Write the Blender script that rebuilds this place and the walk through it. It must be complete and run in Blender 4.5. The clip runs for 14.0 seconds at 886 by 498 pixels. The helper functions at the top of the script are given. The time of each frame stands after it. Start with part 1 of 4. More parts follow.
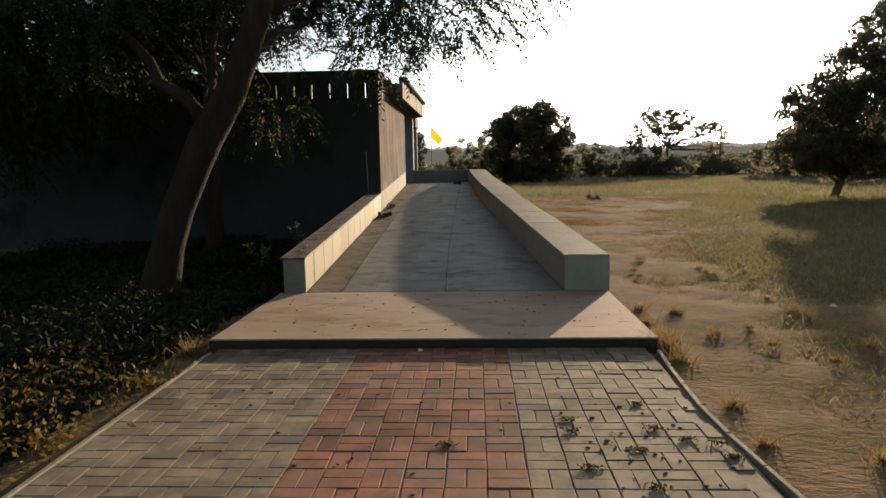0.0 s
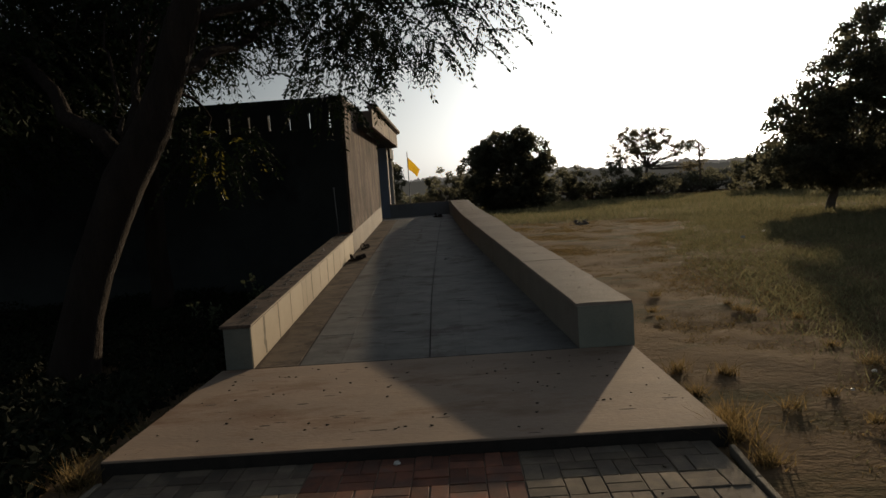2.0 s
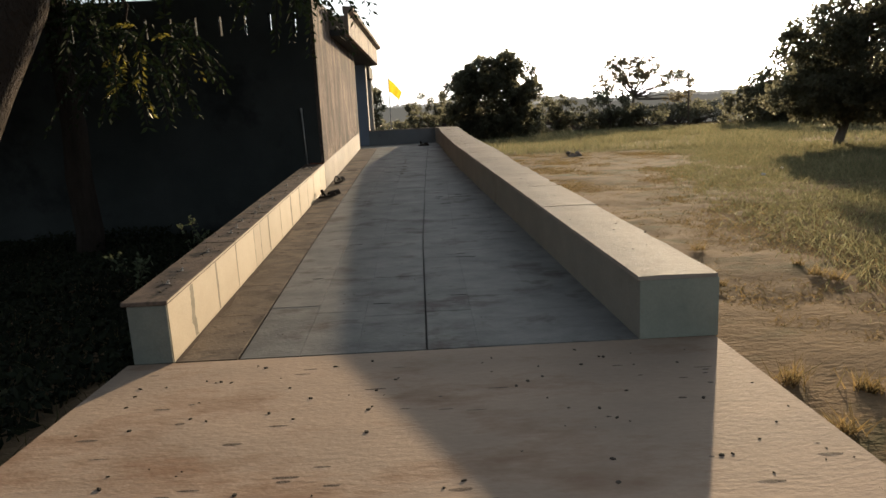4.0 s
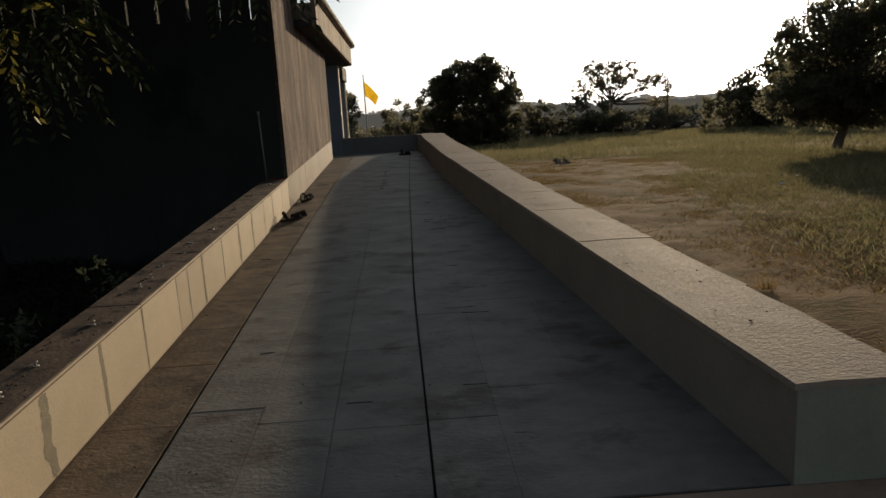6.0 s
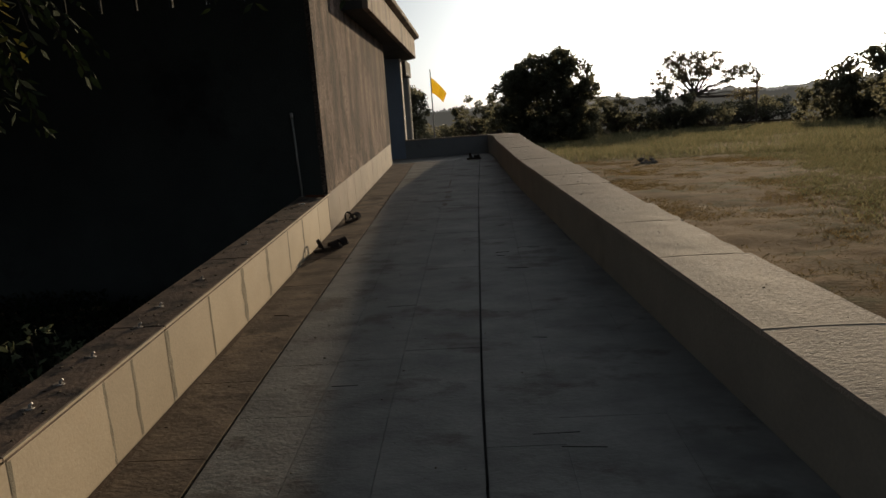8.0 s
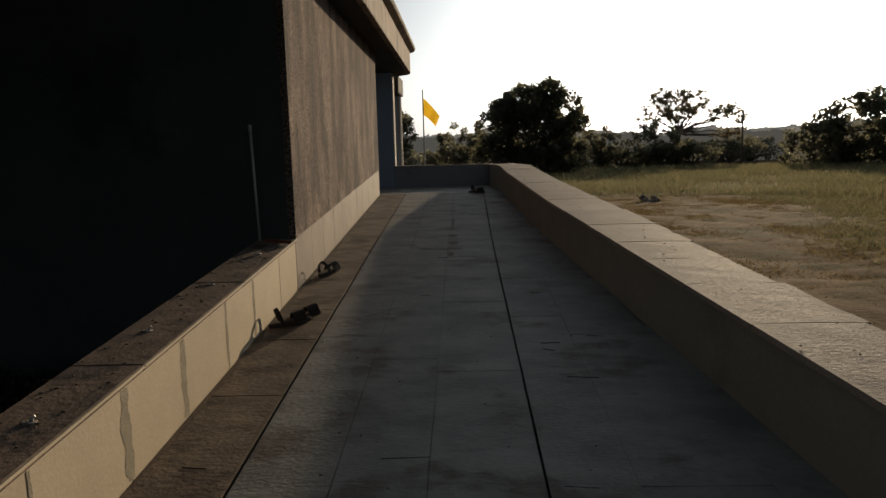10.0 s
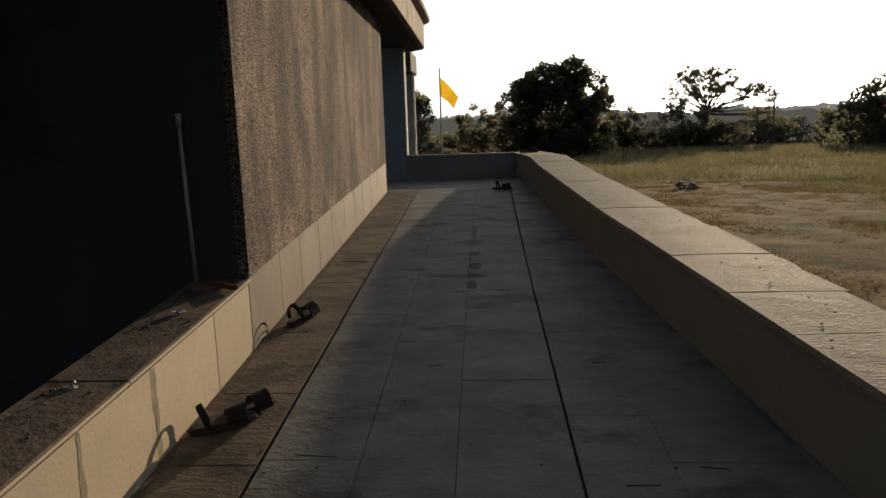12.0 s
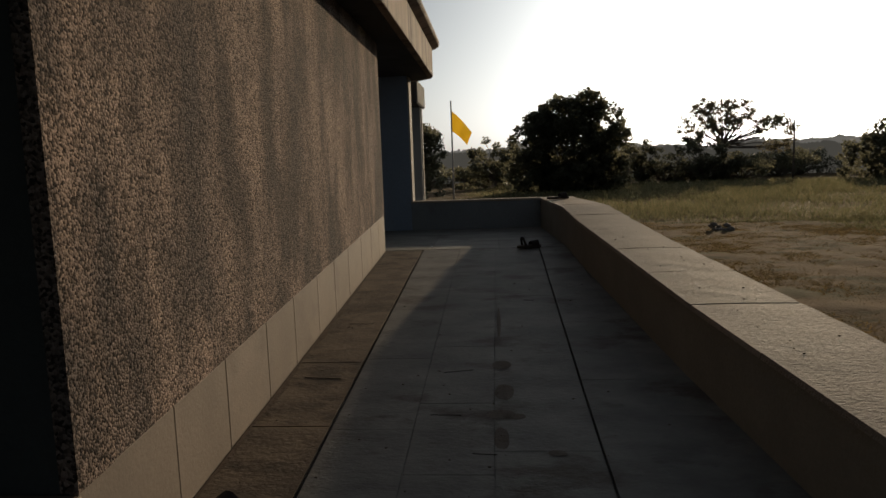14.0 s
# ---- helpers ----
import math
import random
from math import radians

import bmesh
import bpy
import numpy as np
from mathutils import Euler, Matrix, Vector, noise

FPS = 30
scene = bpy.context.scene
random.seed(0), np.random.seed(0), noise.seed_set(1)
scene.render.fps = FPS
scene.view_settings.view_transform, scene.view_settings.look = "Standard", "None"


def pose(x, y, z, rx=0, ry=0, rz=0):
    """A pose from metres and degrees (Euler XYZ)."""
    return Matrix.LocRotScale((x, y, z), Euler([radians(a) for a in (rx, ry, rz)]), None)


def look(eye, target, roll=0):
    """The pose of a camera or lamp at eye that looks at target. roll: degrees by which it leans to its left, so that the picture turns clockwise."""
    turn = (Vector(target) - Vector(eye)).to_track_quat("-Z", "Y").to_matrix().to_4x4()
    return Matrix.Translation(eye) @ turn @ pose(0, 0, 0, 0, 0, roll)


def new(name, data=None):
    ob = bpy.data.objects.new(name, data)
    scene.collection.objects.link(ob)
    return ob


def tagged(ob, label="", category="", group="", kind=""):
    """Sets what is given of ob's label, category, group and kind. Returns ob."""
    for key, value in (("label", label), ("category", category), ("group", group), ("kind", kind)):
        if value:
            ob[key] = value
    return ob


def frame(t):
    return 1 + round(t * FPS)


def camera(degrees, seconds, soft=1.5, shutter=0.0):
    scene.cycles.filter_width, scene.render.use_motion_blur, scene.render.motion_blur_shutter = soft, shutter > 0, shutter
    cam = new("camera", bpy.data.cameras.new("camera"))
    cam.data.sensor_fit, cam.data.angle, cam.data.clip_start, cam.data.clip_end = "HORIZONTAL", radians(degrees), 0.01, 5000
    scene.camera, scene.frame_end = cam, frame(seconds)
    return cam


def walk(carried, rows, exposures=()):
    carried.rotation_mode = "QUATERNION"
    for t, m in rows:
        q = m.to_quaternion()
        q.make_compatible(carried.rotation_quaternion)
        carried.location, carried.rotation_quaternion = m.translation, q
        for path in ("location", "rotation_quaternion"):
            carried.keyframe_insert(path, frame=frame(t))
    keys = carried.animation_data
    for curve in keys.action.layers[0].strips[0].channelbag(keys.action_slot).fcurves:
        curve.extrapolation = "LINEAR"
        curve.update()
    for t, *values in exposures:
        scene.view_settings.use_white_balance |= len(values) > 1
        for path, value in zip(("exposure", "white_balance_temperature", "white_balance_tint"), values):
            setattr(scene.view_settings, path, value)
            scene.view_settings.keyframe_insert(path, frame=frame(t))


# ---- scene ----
# A walk along a paved path and up a stone ramp beside a single-storey building, low sun ahead.
cam = camera(67.4, 14.0)
# seconds, x, y, z, yaw, pitch, roll
PATH = [
    (0, 0.000, -0.000, 1.482, 2.73, -7.07, 1.00),
    (0.5, 0.004, 0.321, 1.528, -0.92, -6.48, 3.31),
    (1, 0.025, 0.724, 1.533, 3.03, -6.19, 2.87),
    (1.5, -0.008, 1.106, 1.491, 2.22, -5.93, 1.20),
    (2, -0.025, 1.526, 1.515, 1.04, -4.54, 3.95),
    (2.5, -0.063, 1.947, 1.508, 2.58, -7.84, 2.88),
    (3, -0.134, 2.429, 1.482, -0.42, -10.59, 2.35),
    (5.3, -0.264, 4.548, 1.476, -0.62, -10.78, 3.19),
    (5.5, -0.272, 4.708, 1.441, 0.56, -7.93, 2.24),
    (6, -0.359, 5.156, 1.473, -2.78, -10.30, 3.25),
    (6.5, -0.364, 5.810, 1.514, 3.01, -9.12, -0.18),
    (7, -0.345, 6.198, 1.534, -0.44, -7.85, 0.69),
    (7.5, -0.375, 6.619, 1.551, -2.61, -9.64, 2.54),
    (8, -0.336, 6.957, 1.535, 3.28, -10.18, 4.02),
    (10.5, -0.730, 9.230, 1.575, 1.52, -7.15, 1.20),
    (11, -0.690, 9.576, 1.632, 1.75, -6.52, 2.45),
    (11.5, -0.746, 9.973, 1.653, 1.35, -7.29, 2.61),
    (12, -0.731, 10.390, 1.654, 3.36, -9.59, 1.78),
    (12.5, -0.740, 10.827, 1.690, 1.55, -7.40, 3.62),
    (13, -0.782, 11.254, 1.755, -1.93, -8.57, 1.45),
    (13.5, -0.816, 11.696, 1.777, 1.25, -6.77, 1.15),
    (14, -0.825, 12.070, 1.787, 4.38, -6.78, 1.97),
]
EXPOSURES = [(0.0, 0.93, 5850, 6), (0.5, 0.5, 5850, 6), (1.0, -0.55, 5850, 6), (1.5, -0.25, 5850, 6), (2.0, -0.50, 5850, 6), (2.5, -0.75, 5850, 6), (3.0, 0.40, 5850, 6), (5.3, 1.30, 5850, 6), (5.5, 1.12, 5850, 6), (6.0, -0.00, 5850, 6), (6.5, 0.18, 5850, 6), (7.0, 0.40, 5850, 6), (7.5, -0.2, 5850, 6), (8.0, -0.13, 5850, 6), (10.5, -0.1, 5850, 6), (11.0, -0.50, 5850, 6), (11.5, -0.95, 5850, 6), (12.0, 0.2, 5850, 6), (12.5, -0.3, 5850, 6), (13.0, -0.40, 5850, 6), (13.5, -0.40, 5850, 6), (14.0, -0.50, 5850, 6)]
walk(cam, [(t, pose(x, y, z, 90 + pitch, roll, yaw)) for t, x, y, z, yaw, pitch, roll in PATH], EXPOSURES)

# ---- light ----
SUN_AZ, SUN_EL = radians(23.5), radians(10.0)
world = bpy.data.worlds.new("world")
scene.world = world
world.use_nodes = True
sky = world.node_tree.nodes.new("ShaderNodeTexSky")
sky.sky_type, sky.sun_disc = "NISHITA", False
sky.sun_elevation, sky.sun_rotation = SUN_EL, SUN_AZ
sky.air_density, sky.dust_density, sky.ozone_density = 1.0, 3.0, 1.0
background = world.node_tree.nodes["Background"]
background.inputs["Strength"].default_value = 0.085
haze = world.node_tree.nodes.new("ShaderNodeHueSaturation")
haze.inputs["Saturation"].default_value = 0.35
world.node_tree.links.new(sky.outputs[0], haze.inputs["Color"])
world.node_tree.links.new(haze.outputs[0], background.inputs["Color"])
sun = new("sun", bpy.data.lights.new("sun", "SUN"))
sun.data.energy, sun.data.angle, sun.data.color = 5.0, radians(0.7), (1.0, 0.72, 0.43)
sun.matrix_world = look((0, 0, 30), (-math.sin(SUN_AZ) * math.cos(SUN_EL), -math.cos(SUN_AZ) * math.cos(SUN_EL), 30 - math.sin(SUN_EL)))


# ---- materials ----
def mat(name, c1, c2, rough=0.85, scale=3.0, fine=60.0, bump=0.3, depth=0.01, stain=None, stain_scale=0.8, stain_at=0.55, rand=0.0, metal=0.0, stretch=(1, 1, 1), fine_mix=0.35, spec=0.12, patchy=(0.3, 0.7)):
    """A rough surface: two tones in broad patches, fine grain, optional stains, and relief; rand varies it from piece to piece."""
    m = bpy.data.materials.new(name)
    m.use_nodes = True
    n, l = m.node_tree.nodes, m.node_tree.links
    b = n["Principled BSDF"]
    b.inputs["Roughness"].default_value, b.inputs["Metallic"].default_value, b.inputs["Specular IOR Level"].default_value = rough, metal, spec
    where = n.new("ShaderNodeNewGeometry")
    mapping = n.new("ShaderNodeMapping")
    mapping.inputs["Scale"].default_value = stretch
    l.new(where.outputs["Position"], mapping.inputs["Vector"])

    def grain(size, detail=4.0, roughness=0.6):
        g = n.new("ShaderNodeTexNoise")
        g.inputs["Scale"].default_value, g.inputs["Detail"].default_value, g.inputs["Roughness"].default_value = size, detail, roughness
        l.new(mapping.outputs[0], g.inputs["Vector"])
        return g.outputs["Fac"]

    def ramp(value, lo, hi):
        r = n.new("ShaderNodeMapRange")
        r.inputs["From Min"].default_value, r.inputs["From Max"].default_value = lo, hi
        l.new(value, r.inputs["Value"])
        return r.outputs[0]

    def mix(fac, a, c, blend="MIX"):
        x = n.new("ShaderNodeMix")
        x.data_type, x.blend_type = "RGBA", blend
        for socket, value in ((x.inputs[0], fac), (x.inputs[6], a), (x.inputs[7], c)):
            if isinstance(value, (tuple, float, int)):
                socket.default_value = (*value, 1) if isinstance(value, tuple) else value
            else:
                l.new(value, socket)
        return x.outputs[2]

    colour = mix(ramp(grain(scale), *patchy), c1, c2)
    small = grain(fine, 3.0, 0.7)
    tone = ramp(small, 0.25, 0.75)
    dark = tuple(v * 0.55 for v in c1)
    low = n.new("ShaderNodeMath")
    low.operation = "MULTIPLY"
    low.inputs[1].default_value = fine_mix
    inv = ramp(small, 0.75, 0.3)
    l.new(inv, low.inputs[0])
    colour = mix(low.outputs[0], colour, dark)
    if stain:
        colour = mix(ramp(grain(stain_scale, 6.0, 0.65), stain_at, stain_at + 0.12), colour, stain)
    if rand:
        info = n.new("ShaderNodeObjectInfo")
        hsv = n.new("ShaderNodeHueSaturation")
        l.new(colour, hsv.inputs["Color"])
        r = n.new("ShaderNodeMapRange")
        r.inputs["To Min"].default_value, r.inputs["To Max"].default_value = 1 - rand, 1 + rand
        l.new(info.outputs["Random"], r.inputs["Value"])
        l.new(r.outputs[0], hsv.inputs["Value"])
        colour = hsv.outputs[0]
    l.new(colour, b.inputs["Base Color"])
    bp = n.new("ShaderNodeBump")
    bp.inputs["Strength"].default_value, bp.inputs["Distance"].default_value = bump, depth
    l.new(tone, bp.inputs["Height"])
    l.new(bp.outputs[0], b.inputs["Normal"])
    return m


def leafy(name, c1, c2, through_light=0.35, rough=0.55):
    """Foliage: colour varies from leaf to leaf, and some light comes through."""
    m = bpy.data.materials.new(name)
    m.use_nodes = True
    n, l = m.node_tree.nodes, m.node_tree.links
    b, out = n["Principled BSDF"], n["Material Output"]
    b.inputs["Roughness"].default_value, b.inputs["Specular IOR Level"].default_value = rough, 0.2
    geo = n.new("ShaderNodeNewGeometry")
    x = n.new("ShaderNodeMix")
    x.data_type = "RGBA"
    x.inputs[6].default_value, x.inputs[7].default_value = (*c1, 1), (*c2, 1)
    l.new(geo.outputs["Random Per Island"], x.inputs[0])
    l.new(x.outputs[2], b.inputs["Base Color"])
    t = n.new("ShaderNodeBsdfTranslucent")
    l.new(x.outputs[2], t.inputs["Color"])
    s = n.new("ShaderNodeMixShader")
    s.inputs[0].default_value = through_light
    l.new(b.outputs[0], s.inputs[1])
    l.new(t.outputs[0], s.inputs[2])
    l.new(s.outputs[0], out.inputs["Surface"])
    return m


PAVER_GREY = mat("paver_grey", (0.225, 0.178, 0.125), (0.125, 0.105, 0.082), scale=5, fine=120, bump=0.35, depth=0.004, stain=(0.13, 0.1, 0.075), stain_scale=2.2, stain_at=0.5, rand=0.32, patchy=(0.4, 0.6))
PAVER_RED = mat("paver_red", (0.225, 0.1, 0.063), (0.13, 0.07, 0.052), scale=5, fine=120, bump=0.35, depth=0.004, stain=(0.14, 0.09, 0.07), stain_scale=2.2, stain_at=0.5, rand=0.34, patchy=(0.4, 0.6))
SAND = mat("joint_sand", (0.26, 0.21, 0.155), (0.18, 0.15, 0.11), scale=9, fine=150, bump=0.4)
KERB = mat("kerb_stone", (0.27, 0.23, 0.17), (0.19, 0.16, 0.12), scale=8, fine=90)
APRON = mat("apron_concrete", (0.36, 0.265, 0.19), (0.26, 0.2, 0.15), scale=2.2, fine=38, bump=0.3, depth=0.006, stain=(0.2, 0.125, 0.08), stain_scale=1.6, stain_at=0.52, stretch=(0.45, 1, 1))
SLABSTONE = mat("ramp_stone", (0.205, 0.196, 0.177), (0.122, 0.117, 0.108), rough=0.7, scale=4.5, fine=42, bump=0.5, depth=0.005, stain=(0.085, 0.074, 0.062), stain_scale=3.2, stain_at=0.53, stretch=(0.7, 1.2, 1), rand=0.06, spec=0.2, patchy=(0.34, 0.66))
STAIN = mat("spill_stain", (0.125, 0.107, 0.088), (0.16, 0.143, 0.123), rough=0.95, spec=0.03, scale=9, fine=50)
DIRTMARK = mat("dirt_mark", (0.13, 0.095, 0.07), (0.09, 0.068, 0.05), rough=0.9, scale=9, fine=50)
SLABBROWN = mat("ramp_stone_brown", (0.185, 0.14, 0.098), (0.105, 0.082, 0.062), rough=0.8, scale=4.5, fine=40, bump=0.5, depth=0.005, stain=(0.075, 0.058, 0.044), stain_scale=4.2, stain_at=0.5, stretch=(0.75, 1.2, 1), rand=0.05, patchy=(0.36, 0.64))
BED = mat("ramp_bed_mortar", (0.15, 0.14, 0.13), (0.11, 0.105, 0.1), scale=10, fine=120)
DARKJOINT = mat("joint_dirt_edge_shade", (0.03, 0.027, 0.024), (0.05, 0.042, 0.035), scale=10, fine=120)
PLINTHTILE = mat("plinth_tile_brown", (0.215, 0.178, 0.145), (0.165, 0.138, 0.114), rough=0.7, scale=3, fine=60, bump=0.2, depth=0.004, stain=(0.14, 0.115, 0.095), stain_scale=2.4, stain_at=0.55, rand=0.08)
# Facing tile darkened to hold the shade on the left wall's end.
SHADETILE = mat("shade_end_tile", (0.2, 0.2, 0.165), (0.15, 0.155, 0.13), rough=0.8, scale=4, fine=50, bump=0.2, stain=(0.1, 0.1, 0.085), stain_scale=3.0, stain_at=0.55)
TILE = mat("facing_tile_cream", (0.4, 0.335, 0.245), (0.345, 0.29, 0.212), rough=0.6, scale=3, fine=70, bump=0.15, depth=0.004, stain=(0.34, 0.28, 0.2), stain_scale=2.0, stain_at=0.58, rand=0.1)
GROUT = mat("facing_grout", (0.25, 0.22, 0.165), (0.17, 0.15, 0.115), scale=14, fine=120)
# Grey-green tile with darker blotches, for the right wall's end.
ENDTILE = mat("grey_green_end_tile", (0.3, 0.3, 0.24), (0.23, 0.235, 0.19), rough=0.75, scale=3, fine=60, bump=0.2, depth=0.004, stain=(0.18, 0.19, 0.155), stain_scale=3.5, stain_at=0.56)
CAPSTONE = mat("cap_stone", (0.295, 0.25, 0.205), (0.24, 0.203, 0.168), rough=0.8, scale=5, fine=70, bump=0.7, depth=0.006, stretch=(0.45, 1, 1), stain=(0.24, 0.2, 0.165), stain_scale=2.2, stain_at=0.6, rand=0.08)
CAPBROWN = mat("cap_stone_brown", (0.16, 0.115, 0.085), (0.085, 0.067, 0.055), rough=0.9, scale=6, fine=34, bump=0.4, depth=0.006, stain=(0.04, 0.034, 0.03), stain_scale=5.0, stain_at=0.53, rand=0.08, fine_mix=0.3, patchy=(0.38, 0.62))
PLASTER = mat("parapet_plaster", (0.26, 0.235, 0.195), (0.21, 0.19, 0.16), scale=2.5, fine=50, bump=0.2, stain=(0.17, 0.15, 0.12), stain_scale=1.4, stain_at=0.6)


def pebble_dash():
    """Rendered wall of small stones, streaked with grime."""
    m = mat("pebble_dash", (0.18, 0.134, 0.106), (0.046, 0.038, 0.034), rough=0.95, scale=3.2, fine=11, bump=0.2, depth=0.01, stain=(0.055, 0.045, 0.04), stain_scale=1.5, stain_at=0.5, stretch=(1, 1, 0.3), fine_mix=0.4, patchy=(0.4, 0.6))
    n, l = m.node_tree.nodes, m.node_tree.links
    b = n["Principled BSDF"]
    geo = n.new("ShaderNodeNewGeometry")
    v = n.new("ShaderNodeTexVoronoi")
    v.inputs["Scale"].default_value = 120
    l.new(geo.outputs["Position"], v.inputs["Vector"])
    bright = n.new("ShaderNodeMapRange")
    bright.inputs["From Min"].default_value, bright.inputs["From Max"].default_value = 0.1, 0.95
    bright.inputs["To Min"].default_value, bright.inputs["To Max"].default_value = 0.2, 2.2
    split = n.new("ShaderNodeSeparateColor")
    l.new(v.outputs["Color"], split.inputs[0])
    l.new(split.outputs[0], bright.inputs["Value"])
    hsv = n.new("ShaderNodeHueSaturation")
    l.new(b.inputs["Base Color"].links[0].from_socket, hsv.inputs["Color"])
    l.new(bright.outputs[0], hsv.inputs["Value"])
    l.new(hsv.outputs[0], b.inputs["Base Color"])
    relief = n.new("ShaderNodeBump")
    relief.invert = True
    relief.inputs["Strength"].default_value, relief.inputs["Distance"].default_value = 0.7, 0.006
    l.new(v.outputs["Distance"], relief.inputs["Height"])
    l.new(relief.outputs[0], b.inputs["Normal"])
    return m


PEBBLE = pebble_dash()
# Concrete darkened: the shade under the canopy is put into this colour.
SOFFIT = mat("soffit_shade", (0.065, 0.065, 0.065), (0.042, 0.043, 0.044), scale=2, fine=30, stain=(0.03, 0.03, 0.03), stain_scale=1.5, stain_at=0.55)
# Wall colour taken near black to carry the front's shade.
DARKWALL = mat("shade_dark_wall", (0.056, 0.06, 0.058), (0.036, 0.04, 0.039), rough=0.95, scale=1.5, fine=50, bump=0.3, stain=(0.026, 0.027, 0.027), stain_scale=1.0, stain_at=0.55)
BLUEWALL = mat("blue_grey_paint", (0.205, 0.245, 0.315), (0.17, 0.205, 0.265), rough=0.7, scale=2, fine=40, bump=0.1, stain=(0.13, 0.15, 0.19), stain_scale=2.0, stain_at=0.62)
GREYWALL = mat("grey_wall_paint", (0.19, 0.2, 0.21), (0.155, 0.165, 0.17), rough=0.8, scale=2, fine=40, bump=0.15, stain=(0.12, 0.125, 0.13), stain_scale=2.0, stain_at=0.58)
CANOPY = mat("canopy_concrete", (0.3, 0.24, 0.19), (0.16, 0.13, 0.108), scale=5, fine=50, bump=0.5, stain=(0.08, 0.066, 0.057), stain_scale=4.0, stain_at=0.54, stretch=(1, 1, 0.22))
PALELEAF = leafy("pale_weed_leaf", (0.07, 0.085, 0.045), (0.11, 0.12, 0.065), 0.25, 0.8)
WHITE = mat("white_paint", (0.6, 0.58, 0.53), (0.52, 0.5, 0.46), rough=0.6, scale=4, fine=40, bump=0.1)
GREYCOL = mat("pale_grey_tone", (0.4, 0.38, 0.35), (0.33, 0.31, 0.29), scale=3, fine=40, bump=0.2)
BARK = mat("bark", (0.05, 0.038, 0.03), (0.026, 0.02, 0.016), rough=0.95, scale=6, fine=35, bump=1.0, depth=0.03, stretch=(1, 1, 0.25))
FARBARK = mat("far_bark", (0.16, 0.13, 0.1), (0.1, 0.08, 0.065), rough=0.95, scale=3, fine=12, bump=0.6, depth=0.03)
SOIL = mat("dry_soil", (0.205, 0.14, 0.08), (0.12, 0.085, 0.05), spec=0.03, rough=1.0, scale=1.6, fine=18, bump=0.45, depth=0.02, stain=(0.075, 0.063, 0.031), stain_scale=0.9, stain_at=0.5, stretch=(0.6, 1, 1))
LEATHER = mat("dark_slipper_leather", (0.03, 0.022, 0.018), (0.02, 0.016, 0.014), rough=0.8, scale=20, fine=90, bump=0.3, depth=0.002, spec=0.15)
SOLE = mat("slipper_sole", (0.07, 0.053, 0.042), (0.05, 0.04, 0.032), rough=0.8, scale=20, fine=90)
RUST = mat("rusty_iron", (0.2, 0.075, 0.045), (0.12, 0.05, 0.035), rough=0.85, scale=20, fine=120)
STEEL = mat("galvanised_pipe", (0.4, 0.38, 0.35), (0.3, 0.28, 0.26), rough=0.5, scale=20, fine=80, metal=0.6)
FLAG = leafy("yellow_cloth", (0.7, 0.43, 0.02), (0.65, 0.39, 0.015), 0.55, 0.9)
ROCK = mat("rubble", (0.2, 0.17, 0.14), (0.13, 0.11, 0.095), scale=4, fine=40, bump=0.6, rand=0.2)
LITTER = mat("litter_white", (0.7, 0.68, 0.62), (0.6, 0.57, 0.52), rough=0.5, scale=20, fine=60)
DEBRIS = mat("dark_crumbs", (0.06, 0.045, 0.035), (0.1, 0.08, 0.055), scale=20, fine=60, rand=0.3)
FOIL = mat("crumpled_foil", (0.75, 0.75, 0.75), (0.6, 0.6, 0.6), rough=0.3, scale=30, fine=90, metal=0.9, bump=0.8)
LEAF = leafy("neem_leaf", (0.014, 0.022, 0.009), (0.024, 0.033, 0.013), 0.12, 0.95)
# Dark plants, taken near black so the colour also holds the verge's shade.
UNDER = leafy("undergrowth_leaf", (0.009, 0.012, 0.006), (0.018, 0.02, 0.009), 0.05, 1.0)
VERGE = leafy("dull_verge_blade", (0.045, 0.045, 0.02), (0.09, 0.07, 0.028), 0.3, 0.9)
YELLOWLEAF = leafy("yellowing_leaf", (0.17, 0.14, 0.025), (0.12, 0.11, 0.022), 0.4)
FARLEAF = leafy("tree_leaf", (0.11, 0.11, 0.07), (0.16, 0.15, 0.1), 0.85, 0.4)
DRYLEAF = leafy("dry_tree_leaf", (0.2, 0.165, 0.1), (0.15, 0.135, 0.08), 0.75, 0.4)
GRASS = leafy("field_grass", (0.1, 0.105, 0.052), (0.22, 0.19, 0.105), 0.65, 0.9)
YELLOWGRASS = leafy("yellow_verge_leaf", (0.22, 0.14, 0.028), (0.06, 0.06, 0.018), 0.35, 0.8)
DRYGRASS = leafy("dry_grass", (0.28, 0.19, 0.08), (0.09, 0.074, 0.033), 0.6, 0.8)


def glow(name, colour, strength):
    """A plain emission colour that carries the far haze's scattered light."""
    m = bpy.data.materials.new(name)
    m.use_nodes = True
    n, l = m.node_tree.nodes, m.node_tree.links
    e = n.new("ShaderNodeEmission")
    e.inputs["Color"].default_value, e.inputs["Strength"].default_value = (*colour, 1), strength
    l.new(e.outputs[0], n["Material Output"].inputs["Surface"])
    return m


# Haze is put into these emission colours, paler for the farther strip.
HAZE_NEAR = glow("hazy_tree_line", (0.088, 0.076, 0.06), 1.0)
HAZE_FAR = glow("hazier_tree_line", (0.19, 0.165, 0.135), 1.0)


# ---- building helpers ----
def mesh(name, bm, material):
    me = bpy.data.meshes.new(name)
    bm.to_mesh(me)
    bm.free()
    me.materials.append(material)
    return me


def part(name, bm, material, parent=None, label=""):
    """Links a bmesh as one mesh object, under a thing or part if one is given."""
    ob = new(name, mesh(name, bm, material))
    ob.parent = parent
    return tagged(ob, label)


